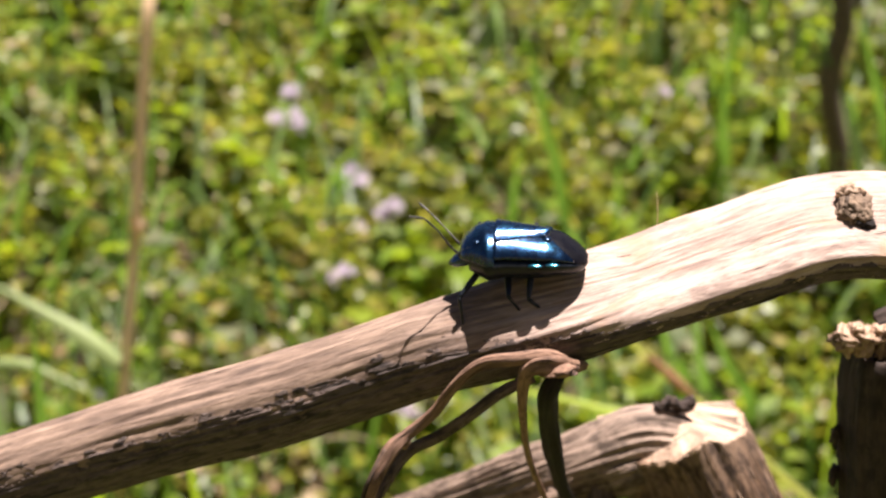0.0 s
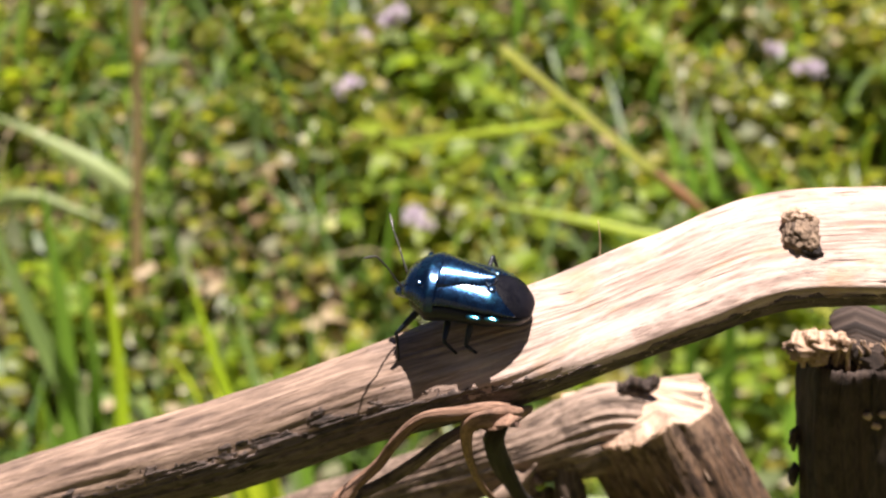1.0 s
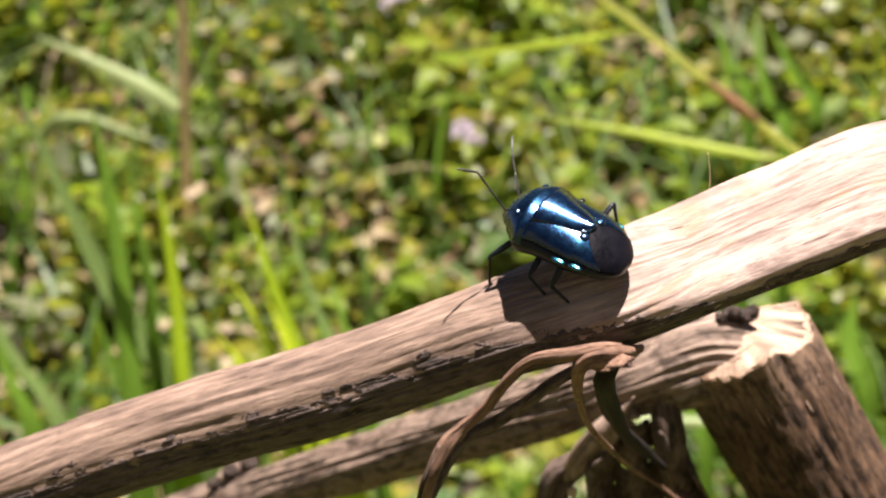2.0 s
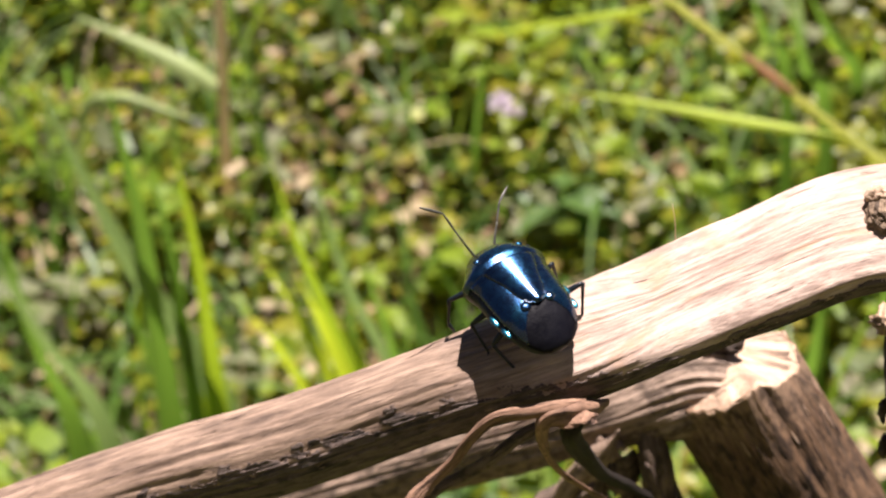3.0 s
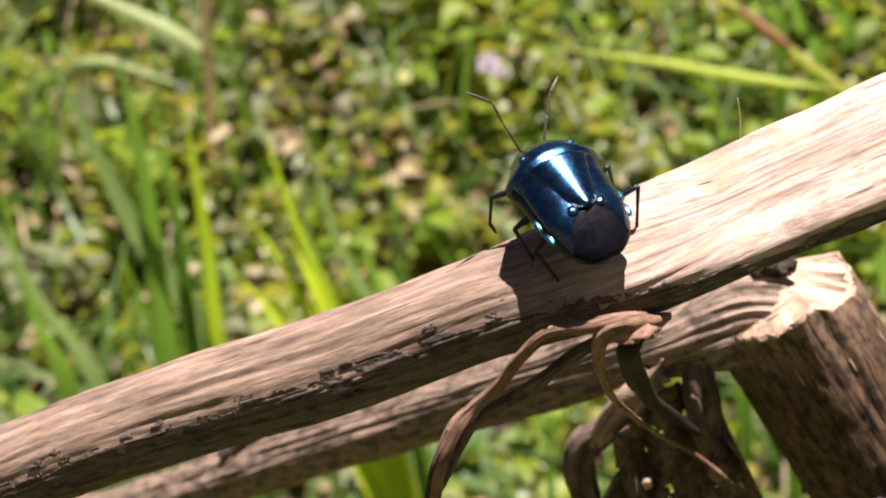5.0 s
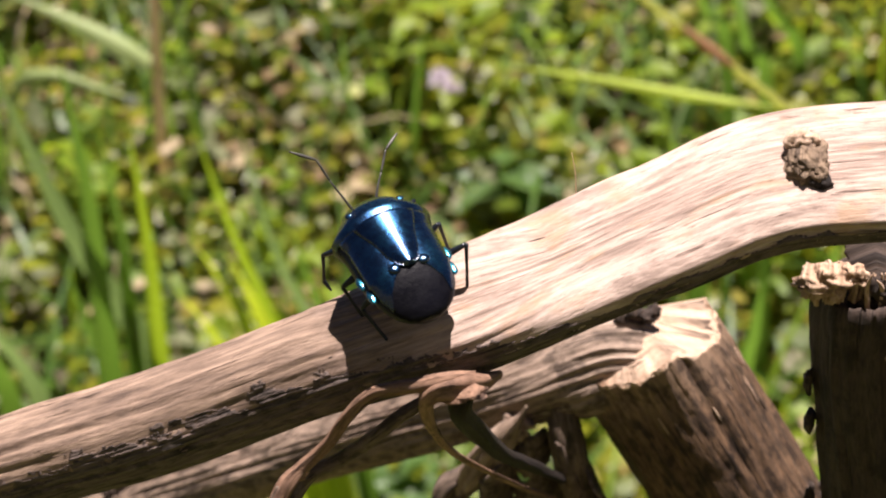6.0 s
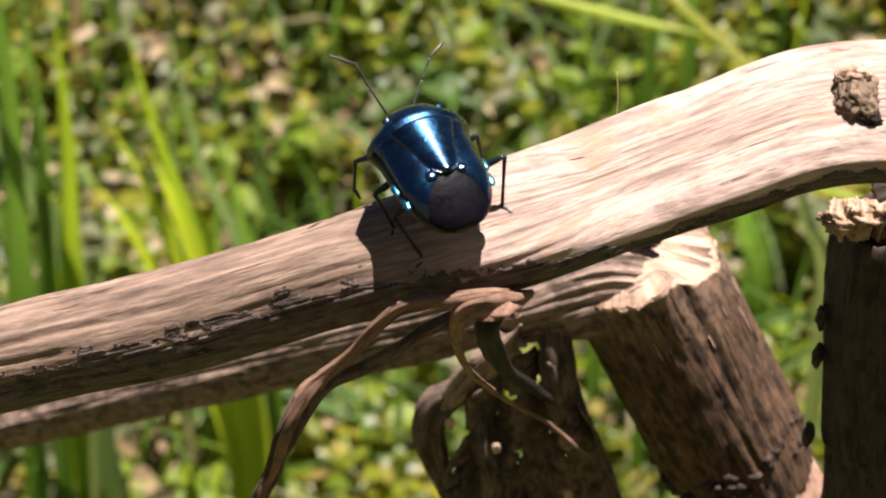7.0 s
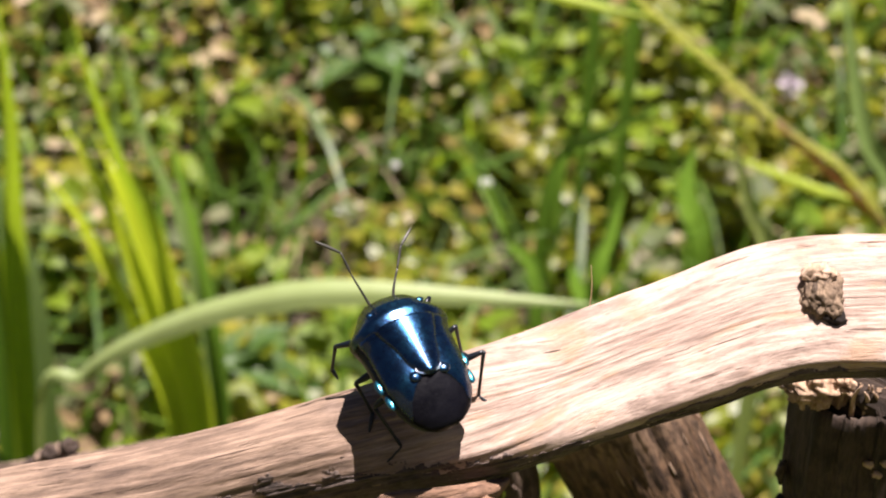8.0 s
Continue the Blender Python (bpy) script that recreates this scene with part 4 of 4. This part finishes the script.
def grass_sheet(name, material, label, count, box, length, width, seed):
    """Loose fine grass between the weeds."""
    rng = np.random.default_rng(seed)
    x, y = rng.uniform(box[0], box[1], count), rng.uniform(box[2], box[3], count)
    a, lean, size, wid = rng.uniform(0, 6.28, count), rng.uniform(0.1, 1.1, count), length * rng.uniform(0.5, 1.3, count), width * rng.uniform(0.6, 1.3, count)
    verts, faces = [], []
    steps = np.linspace(0, 1, 6)
    z = bank(x, y)
    for i in range(count):
        for u in steps:
            b = lean[i] * u * 1.3
            r, g = size[i] * u * math.sin(b) , size[i] * u * math.cos(b)
            c = np.array((x[i] + r * math.cos(a[i]), y[i] + r * math.sin(a[i]), z[i] + g))
            w = wid[i] * (1 - u**2) * 0.5 + 0.0002
            e = np.array((-math.sin(a[i]), math.cos(a[i]), 0)) * w
            verts += [tuple(c - e), tuple(c + e)]
        o = i * 12
        faces += [(o + 2 * j, o + 2 * j + 1, o + 2 * j + 3, o + 2 * j + 2) for j in range(5)]
    return joined(name, verts, faces, material, label, "grass")


leaf_sheet("ground_cover", FRESH, "bright green weeds with larger leaves", "weeds", 2600, PATCH, 0.020, 0.070, 3, (0.0, 0.6), 6, keep=0.6)
leaf_sheet("leaf_litter", TANNED, "pale dry curled leaves caught in the weeds", "leaf litter", 600, PATCH, 0.012, 0.064, 8, (0.0, 0.8), 3, keep=0.6)
grass_sheet("fine_grass", BLADE, "fine green grass growing through the weeds", 3800, PATCH, 0.12, 0.0042, 11)
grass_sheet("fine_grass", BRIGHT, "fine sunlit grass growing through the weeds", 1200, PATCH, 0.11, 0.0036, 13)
grass_sheet("fine_grass", TANNED, "dry straw stalks caught in the weeds", 700, PATCH, 0.10, 0.0022, 14)
grass_sheet("fine_grass", GREYED, "thin grey-green grass growing through the weeds", 700, PATCH, 0.12, 0.006, 12)


def ribbon(points, width, fold=0.25, sides_steps=8, facing=(0.15, 0.83, -0.55), root=0.6, tip=0.3):
    """A grass blade: keeled, tapering to its tip, widest a third of the way up; x, y, z rows from root to tip."""
    bm = bmesh.new()
    rows = smoothed(points, sides_steps)
    n = len(rows) - 1
    out = []
    for i, r in enumerate(rows):
        p = Vector(r)
        way = (Vector(rows[min(i + 1, n)]) - Vector(rows[max(i - 1, 0)])).normalized()
        side = way.cross(Vector(facing))
        side = side.normalized() if side.length > 0.05 else Vector((1, 0, 0))
        u = i / n
        w = width * 0.62 * (min(1.0, root + (1.6 if root > 0.5 else 0.95) * u) * (1 - max(0, (u - tip) / (1 - tip)) ** 1.5) + 0.012)
        keel = side.cross(way).normalized() * w * fold * 2
        out.append((bm.verts.new(p - side * w), bm.verts.new(p - side * w * 0.5 - keel * 0.35), bm.verts.new(p - keel), bm.verts.new(p + side * w * 0.5 - keel * 0.35), bm.verts.new(p + side * w)))
    for a, b in zip(out, out[1:]):
        for k in range(4):
            bm.faces.new((a[k], a[k + 1], b[k + 1], b[k]))
    return bm


def blades(label, rows, group="grass tufts"):
    """A tuft of grass; each row: a material, points from low to high, and the width."""
    tuft = thing("grass_tuft", label, "grass", group)
    for mat, pts, width in rows:
        p, q = Vector(pts[0]), Vector(pts[1])
        g = float(bank(p.x, p.y)) - 0.004
        lying = abs(q.z - p.z) < 0.6 * abs(q.x - p.x) and p.y > 0.4
        low = [(p.x + (p.x - q.x) * 0.15, p.y, g)] if p.z - g > 0.02 else []
        if lying and low:
            low = [(p.x + (p.x - q.x), p.y + 0.16, float(bank(p.x, p.y + 0.16)))]
        flat = abs(pts[-1][2] - pts[0][2]) < 0.8 * abs(pts[-1][0] - pts[0][0])
        part("blade", ribbon([*low, *pts], width * (1.15 if flat else 1.0), facing=(0.1, 0.68, -0.72) if flat else (0.15, 0.83, -0.55), root=0.1 if flat else 0.6, tip=0.75 if flat else 0.3), mat, tuft)
    return tuft


TUFT = blades("tall leaning tuft of broad green grass blades", [
    (GREYED, [(-0.226, 0.465, 0.165), (-0.240, 0.430, 0.266), (-0.247, 0.400, 0.352)], 0.0118),
    (BLADE, [(-0.252, 0.465, 0.165), (-0.232, 0.430, 0.273), (-0.220, 0.400, 0.350)], 0.0118),
    (BLADE, [(-0.238, 0.460, 0.175), (-0.222, 0.430, 0.262), (-0.211, 0.400, 0.332)], 0.0078),
    (BRIGHT, [(-0.228, 0.460, 0.172), (-0.212, 0.430, 0.256), (-0.200, 0.400, 0.328)], 0.0096),
    (BRIGHT, [(-0.240, 0.470, 0.165), (-0.226, 0.440, 0.240), (-0.216, 0.415, 0.300)], 0.0052),
    (GREYED, [(-0.282, 0.465, 0.155), (-0.283, 0.430, 0.230), (-0.280, 0.400, 0.290)], 0.0100),
    (BLADE, [(-0.306, 0.480, 0.150), (-0.298, 0.450, 0.215), (-0.285, 0.420, 0.295)], 0.0112),
    (BLADE, [(-0.268, 0.500, 0.130), (-0.262, 0.480, 0.180), (-0.262, 0.460, 0.240)], 0.0080),
    (GREYED, [(-0.205, 0.520, 0.120), (-0.196, 0.500, 0.190), (-0.192, 0.480, 0.262)], 0.0048),
    (BLADE, [(-0.190, 0.530, 0.120), (-0.184, 0.510, 0.180), (-0.176, 0.490, 0.240)], 0.0050)])
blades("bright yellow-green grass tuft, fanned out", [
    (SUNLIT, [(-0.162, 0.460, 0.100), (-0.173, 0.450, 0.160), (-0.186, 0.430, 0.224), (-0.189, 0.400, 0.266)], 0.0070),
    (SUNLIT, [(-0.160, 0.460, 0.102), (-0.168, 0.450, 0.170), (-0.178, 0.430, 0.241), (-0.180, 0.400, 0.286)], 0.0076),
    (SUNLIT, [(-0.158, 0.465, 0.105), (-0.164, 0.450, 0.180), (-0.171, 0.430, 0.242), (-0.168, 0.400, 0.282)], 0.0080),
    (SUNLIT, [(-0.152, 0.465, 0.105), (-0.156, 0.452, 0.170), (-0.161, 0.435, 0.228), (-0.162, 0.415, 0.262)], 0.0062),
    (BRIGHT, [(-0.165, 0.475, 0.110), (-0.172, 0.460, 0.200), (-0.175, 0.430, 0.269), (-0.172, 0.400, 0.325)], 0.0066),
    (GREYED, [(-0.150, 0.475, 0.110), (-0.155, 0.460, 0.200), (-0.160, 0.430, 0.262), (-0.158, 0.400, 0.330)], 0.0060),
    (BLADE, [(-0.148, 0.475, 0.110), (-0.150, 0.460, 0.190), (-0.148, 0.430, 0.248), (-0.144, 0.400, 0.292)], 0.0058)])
blades("grass leaf hung with dew", [
    (PALEBLADE, [(-0.470, 0.800, float(bank(-0.47, 0.80)) - 0.004), (-0.440, 0.790, 0.150), (-0.4116, 0.780, 0.1712), (-0.3829, 0.780, 0.1645), (-0.3528, 0.780, 0.1550)], 0.0075),
    (GREYED, [(-0.480, 0.810, float(bank(-0.48, 0.81)) - 0.004), (-0.470, 0.800, 0.130), (-0.455, 0.790, 0.175)], 0.0060)])
blades("dark green upright grass blades", [
    (BLADE, [(-0.021, 0.720, 0.215), (-0.029, 0.690, 0.253), (-0.036, 0.660, 0.292)], 0.0056),
    (BLADE, [(-0.001, 0.700, 0.204), (-0.010, 0.670, 0.248), (-0.019, 0.640, 0.299)], 0.0060)])
blades("long arching pale green grass leaf with a low companion", [
    (PALEBLADE, [(-0.158, 0.310, 0.224), (-0.142, 0.310, 0.251), (-0.124, 0.310, 0.267), (-0.098, 0.310, 0.282), (-0.063, 0.310, 0.293), (0.006, 0.315, 0.296)], 0.0072),
    (GREYED, [(-0.150, 0.330, 0.150), (-0.158, 0.332, 0.185), (-0.163, 0.335, 0.215)], 0.0060)])
blades("tall green grass blades beside the stake", [
    (GREYED, [(0.122, 0.550, 0.181), (0.093, 0.520, 0.248), (0.071, 0.490, 0.326)], 0.0088),
    (PALEBLADE, [(0.066, 0.510, 0.180), (0.054, 0.505, 0.218), (0.040, 0.500, 0.262)], 0.0064),
    (BLADE, [(-0.030, 0.660, 0.127), (-0.002, 0.630, 0.173), (0.019, 0.600, 0.207)], 0.0066),
    (BLADE, [(-0.002, 0.550, 0.136), (0.003, 0.520, 0.186), (0.007, 0.490, 0.228)], 0.0064),
    (BLADE, [(-0.028, 0.580, 0.111), (-0.041, 0.550, 0.160), (-0.052, 0.520, 0.213)], 0.0057)])
blades("far green grass blades on the bank", [
    (GREYED, [(0.068, 1.178, 0.237), (0.045, 1.148, 0.304), (0.017, 1.118, 0.359)], 0.0064),
    (BLADE, [(-0.034, 1.178, 0.237), (-0.030, 1.148, 0.307), (-0.029, 1.118, 0.368)], 0.0061),
    (BLADE, [(-0.027, 1.163, 0.233), (-0.033, 1.133, 0.281), (-0.044, 1.103, 0.322)], 0.0055),
    (BLADE, [(0.087, 1.213, 0.248), (0.071, 1.183, 0.308), (0.052, 1.153, 0.360)], 0.0066)])
blades("slender green grass blades on the bank", [
    (BLADE, [(-0.133, 1.078, 0.207), (-0.148, 1.048, 0.286), (-0.162, 1.018, 0.359)], 0.0071),
    (BLADE, [(-0.169, 1.065, 0.203), (-0.162, 1.035, 0.248), (-0.154, 1.005, 0.279)], 0.0062)])
blades("green grass blades under the branches", [
    (BLADE, [(0.010, 0.891, 0.151), (-0.005, 0.861, 0.189), (-0.018, 0.831, 0.226)], 0.0070),
    (BLADE, [(0.000, 0.620, 0.070), (-0.010, 0.590, 0.111), (-0.014, 0.560, 0.145)], 0.0108),
    (BLADE, [(0.044, 0.676, 0.087), (0.034, 0.646, 0.136), (0.034, 0.616, 0.177)], 0.0113),
    (GREYED, [(0.031, 0.581, 0.070), (0.053, 0.551, 0.114), (0.073, 0.521, 0.158)], 0.0078),
    (GREYED, [(-0.068, 0.532, 0.070), (-0.089, 0.502, 0.115), (-0.114, 0.472, 0.143)], 0.0075)])


def culm(label, pts, radius, mat, nodes=()):
    c = thing("meadow_grass", label, "grass", "flowering grass")
    part("stalk", tube([(*p, radius) for p in pts], 10, 8, 0.05, 0.05, 2.0), mat, c)
    for p in nodes:
        part("node", rough_lump(p, (radius * 1.5, radius * 1.5, radius * 1.8), 2.0, 6, 10, 0.1), mat, c)
    return c


STEM = culm("upright dry straw-coloured grass stem with a bent leaf", [(-0.362, 0.80, float(bank(-0.36, 0.80)) - 0.005), (-0.356, 0.80, 0.12), (-0.347, 0.80, 0.215), (-0.333, 0.80, 0.396)], 0.0033, STRAW, [(-0.3425, 0.80, 0.2564)])
part("leaf_blade", ribbon([(-0.3510, 0.800, 0.168), (-0.3720, 0.798, 0.183), (-0.3926, 0.796, 0.196), (-0.4348, 0.790, 0.219)], 0.0100, facing=(0.1, 0.6, -0.78)), PALEBLADE, STEM, "pale green leaf")
RED = culm("leaning green grass stem with a reddish sheath and green leaves", [(0.221, 0.565, float(bank(0.221, 0.565)) - 0.005), (0.1153, 0.565, 0.1792), (0.0645, 0.565, 0.2215), (0.0063, 0.565, 0.2669), (-0.0264, 0.565, 0.2932), (-0.0564, 0.565, 0.3168), (-0.092, 0.565, 0.345)], 0.0014, OLIVE)
part("sheath", tube([(-0.0100, 0.565, 0.2800, 0.0014), (-0.0160, 0.565, 0.2849, 0.0022), (-0.0240, 0.565, 0.2913, 0.0019), (-0.0300, 0.565, 0.2960, 0.0014)], 10, 6, 0.08, 0.05, 3.0), REDDISH, RED, "reddish leaf sheath")
part("sheath", tube([(0.1150, 0.565, 0.1794, 0.0016), (0.1020, 0.565, 0.1903, 0.0019), (0.0820, 0.565, 0.2070, 0.0017), (0.0640, 0.565, 0.2219, 0.0015)], 10, 6, 0.08, 0.05, 4.0), REDDISH, RED, "reddish leaf sheath")
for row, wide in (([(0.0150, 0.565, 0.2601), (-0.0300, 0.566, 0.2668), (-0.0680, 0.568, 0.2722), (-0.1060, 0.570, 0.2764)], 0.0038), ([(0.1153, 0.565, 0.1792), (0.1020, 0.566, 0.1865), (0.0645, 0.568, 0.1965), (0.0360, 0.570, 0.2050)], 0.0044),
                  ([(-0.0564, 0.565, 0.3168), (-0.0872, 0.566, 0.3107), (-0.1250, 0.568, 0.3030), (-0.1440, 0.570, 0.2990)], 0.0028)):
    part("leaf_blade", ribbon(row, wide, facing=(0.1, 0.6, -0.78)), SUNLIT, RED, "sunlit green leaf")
culm("thick dark dead stem on the bank", [(0.050, 1.16, float(bank(0.05, 1.16)) - 0.005), (0.053, 1.155, 0.24), (0.041, 1.15, 0.30), (0.046, 1.15, 0.35), (0.036, 1.15, 0.43)], 0.0078, WITHERED)
TAWNY = (-0.34, -0.20, 0.80, 0.90)
leaf_sheet("leaf_litter", LITTER, "heap of reddish-brown fallen leaves among the weeds", "leaf litter", 80, TAWNY, 0.017, 0.052, 31, (0.0, 0.7), 4, keep=0.9)


def oval_leaf(length, width, bend, seed):
    """A leaf with a midrib crease, wavy rim and drooping tip; it runs along +y from its stalk."""
    bm = bmesh.new()
    grid = []
    for j in range(13):
        u = j / 12
        w = width * 0.5 * (math.sin(math.pi * min(1, u**0.8 * 0.98 + 0.01)) ** 0.8) + 0.0002
        row = []
        for i in range(9):
            s = i / 4 - 1
            vein = 0.02 * width * math.sin(22 * u - 5 * abs(s))
            row.append(bm.verts.new((s * w, u * length, abs(s) * w * 0.35 + vein - bend * length * u * u + 0.06 * width * noise.noise(Vector((s * 2, u * 4, seed))))))
        grid.append(row)
    for a, b in zip(grid, grid[1:]):
        for i in range(8):
            bm.faces.new((a[i], a[i + 1], b[i + 1], b[i]))
    return bm


def weed(label, at, mat, length, width, count, seed, facing=None):
    """A broad-leaved weed: a stem and a rosette of single leaves."""
    rng = random.Random(seed)
    x, y, z = at
    g = float(bank(x, y))
    w = thing("weed", label, "plant", "broad-leaved weeds", at=(x, y, g))
    top = max(0.02, z - g)
    part("stem", tube([(0, 0, -0.004, 0.0012), (0.002, 0.001, top * 0.5, 0.0011), (0, 0, top, 0.0009)], 8, 6), BLADE, w)
    for k in range(count):
        ob = part("leaf", oval_leaf(length * rng.uniform(0.75, 1.05), width * rng.uniform(0.8, 1.1), rng.uniform(0.05, 0.3), seed + k), mat, w)
        turn = (facing if facing is not None and k == 0 else rng.uniform(0, 360))
        ob.matrix_basis = pose(0, 0, top - 0.006 * k, rng.uniform(-15, 30), rng.uniform(-20, 20), turn)
    return w


weed("weed with pale sunlit oval leaves", (-0.262, 0.838, 0.135), PALE, 0.030, 0.017, 4, 3, -75)
weed("weed with dull grey-green leaves", (-0.3435, 0.823, 0.130), DULL, 0.026, 0.022, 5, 4)
weed("bright green broad-leaved weed", (-0.194, 0.905, 0.155), FRESH, 0.036, 0.020, 5, 5, -40)
weed("weed with large grey-green leaves", (-0.430, 0.690, 0.098), DULL, 0.048, 0.020, 4, 6, -100)
weed("weed with dull rounded leaves", (-0.319, 0.900, 0.155), DULL, 0.030, 0.028, 5, 7)
weed("weed with yellowing leaves", (-0.131, 0.532, 0.068), YELLOWED, 0.014, 0.010, 3, 8)
weed("weed with a pale oval leaf", (-0.255, 1.215, 0.25), PALE, 0.038, 0.024, 3, 9, -90)
weed("low bright green leafy weed", (-0.232, 0.700, 0.10), FRESH, 0.020, 0.014, 7, 10)
weed("fresh green weed in the sun", (-0.205, 0.735, 0.112), FRESH, 0.024, 0.015, 7, 12)
weed("weed with pale brownish leaves", (-0.232, 0.767, 0.112), TANNED, 0.022, 0.017, 4, 13)
weed("dark green broad-leaved weed", (-0.148, 0.780, 0.125), DARKLEAF, 0.040, 0.022, 5, 14)
weed("dark green weed under the branch", (-0.165, 0.535, 0.085), DARKLEAF, 0.048, 0.022, 4, 15, -90)
weed("fresh green weed with oval leaves", (-0.120, 0.830, 0.135), FRESH, 0.026, 0.016, 6, 16)
weed("weed with dull green leaves", (-0.285, 0.640, 0.085), DULL, 0.026, 0.016, 5, 17)
weed("fresh green weed with narrow leaves", (-0.060, 0.800, 0.120), FRESH, 0.030, 0.013, 6, 18)


def flower(label, at, heads, seed):
    """A lilac wild flower: thin stems, each with a tuft of small petals."""
    rng = random.Random(seed)
    x, y, z = at
    g = float(bank(x, y))
    f = thing("wild_flower", label, "flower", "lilac wild flowers", at=(x, y, g))
    top = max(0.03, z - g)
    for k in range(heads):
        dx, dy, dz = (rng.uniform(-0.009, 0.009), rng.uniform(-0.009, 0.009), rng.uniform(-0.006, 0.006)) if k else (0, 0, 0)
        part("stem", tube([(0, 0, -0.004, 0.0008), (dx * 0.4, dy * 0.4, top * 0.6, 0.0007), (dx, dy, top + dz, 0.0006)], 6, 5), BLADE, f)
        bm = bmesh.new()
        for i in range(46):
            d = Vector((rng.gauss(0, 1), rng.gauss(0, 1), rng.gauss(0.7, 0.8))).normalized()
            o = d.orthogonal().normalized() * 0.0013
            c, t = Vector((dx, dy, top + dz)), d * rng.uniform(0.005, 0.009)
            v = [bm.verts.new(q) for q in (c + d * 0.001, c + t * 0.7 + o, c + t, c + t * 0.7 - o)]
            bm.faces.new(v)
        part("flower_head", bm, PETAL, f, "pale lilac tufted flower head")
    return f


for n, (at, heads) in enumerate([((-0.3747, 1.215, 0.2495), 2), ((-0.3716, 1.167, 0.235), 2), ((-0.353, 1.165, 0.234), 2), ((-0.285, 1.095, 0.213), 2), ((-0.259, 1.059, 0.202), 3), ((-0.273, 1.035, 0.195), 1),
                                 ((-0.272, 0.974, 0.177), 2), ((-0.092, 1.249, 0.26), 2), ((0.008, 1.042, 0.197), 1), ((0.035, 1.023, 0.192), 2), ((-0.181, 0.864, 0.144), 2), ((-0.188, 0.846, 0.139), 2), ((0.085, 0.790, 0.122), 1)]):
    flower("small pale lilac tufted wild flower among the weeds", at, heads, n)


def dew(at, r):
    d = thing("dew_drop", "milky white dew drop on a leaf, its glint put into the colour", "water drop", "dew drops")
    part("drop", ball(at, r), WATER, d)


for at, r in (((-0.3575, 0.7730, 0.1600), 0.0042), ((-0.0612, 0.64, 0.1295), 0.0028), ((-0.006, 0.745, 0.108), 0.0024), ((-0.116, 0.703, 0.095), 0.0022)):
    dew(at, r)


# ---- what moves ----
def motions():
    spots = [(0, (0.00097, 0.00647, 0.50721), 96, -2.9, -7), (0.5, (0.00110, 0.00648, 0.50749), 99, 0.5, -9), (1, (0.00151, 0.00647, 0.50763), 88, 5.6, -11), (1.5, (0.00133, 0.00636, 0.50773), 79, 8, -11),
             (2.15, (0.00098, 0.00582, 0.50755), 62, 13, -9), (2.8, (0.00061, 0.00529, 0.50740), 46.5, 18, -6.2), (3.5, (0.00053, 0.00499, 0.50774), 43.8, 19.8, -5.6), (4, (0.00024, 0.00499, 0.50763), 43.2, 22.3, -5.8),
             (4.5, (0.00031, 0.00498, 0.50762), 41.4, 21.9, -5.5), (6, (0.00027, 0.00497, 0.50753), 37.5, 19.1, -6), (6.5, (0.00012, 0.00498, 0.50761), 37.1, 18.4, -6), (7, (0.00003, 0.00500, 0.50764), 35.9, 16.4, -6.2),
             (8, (0.00004, 0.00507, 0.50795), 37.2, 18.5, -4.8)]
    root = (-0.25, 0.47, 0.0)
    walk(TUFT, [(t, pose(*root, 0, a, 0) @ pose(-root[0], -root[1], -root[2])) for t, a in ((0.0, -0.4), (1.5, 0.1), (3.0, -0.9), (3.5, -1.2), (4.5, 0.0), (6.5, 0.9), (8.0, 0.8))])
    walk(BUG, [(t, pose(*at, 0, 0, turn) @ pose(0, 0, 0, rise) @ pose(0, 0, 0, 0, bank_to)) for t, at, turn, rise, bank_to in spots])
    for n, (leg, hip) in enumerate(LEGS):
        s = 1 if n % 2 else -1
        rows = [(t, pose(*hip, 0, 0, s * a)) for t, a in ((0.0, 8), (0.5, -8), (1.0, 7), (1.5, -7), (2.2, 8), (3.0, -4), (3.5, 0), (8.0, 0))]
        walk(leg, rows)
    for feeler, base, s in FEELERS:
        rows = [(t, pose(*base, a, 0, b * s)) for t, a, b in ((0.0, 2, 8), (0.5, 2, 0), (1.0, 10, -6), (1.5, 12, 4), (3.0, 0, 0), (4.5, 4, 6), (6.0, 0, 0), (7.0, 6, -4), (8.0, -4, 5))]
        walk(feeler, rows)


motions()
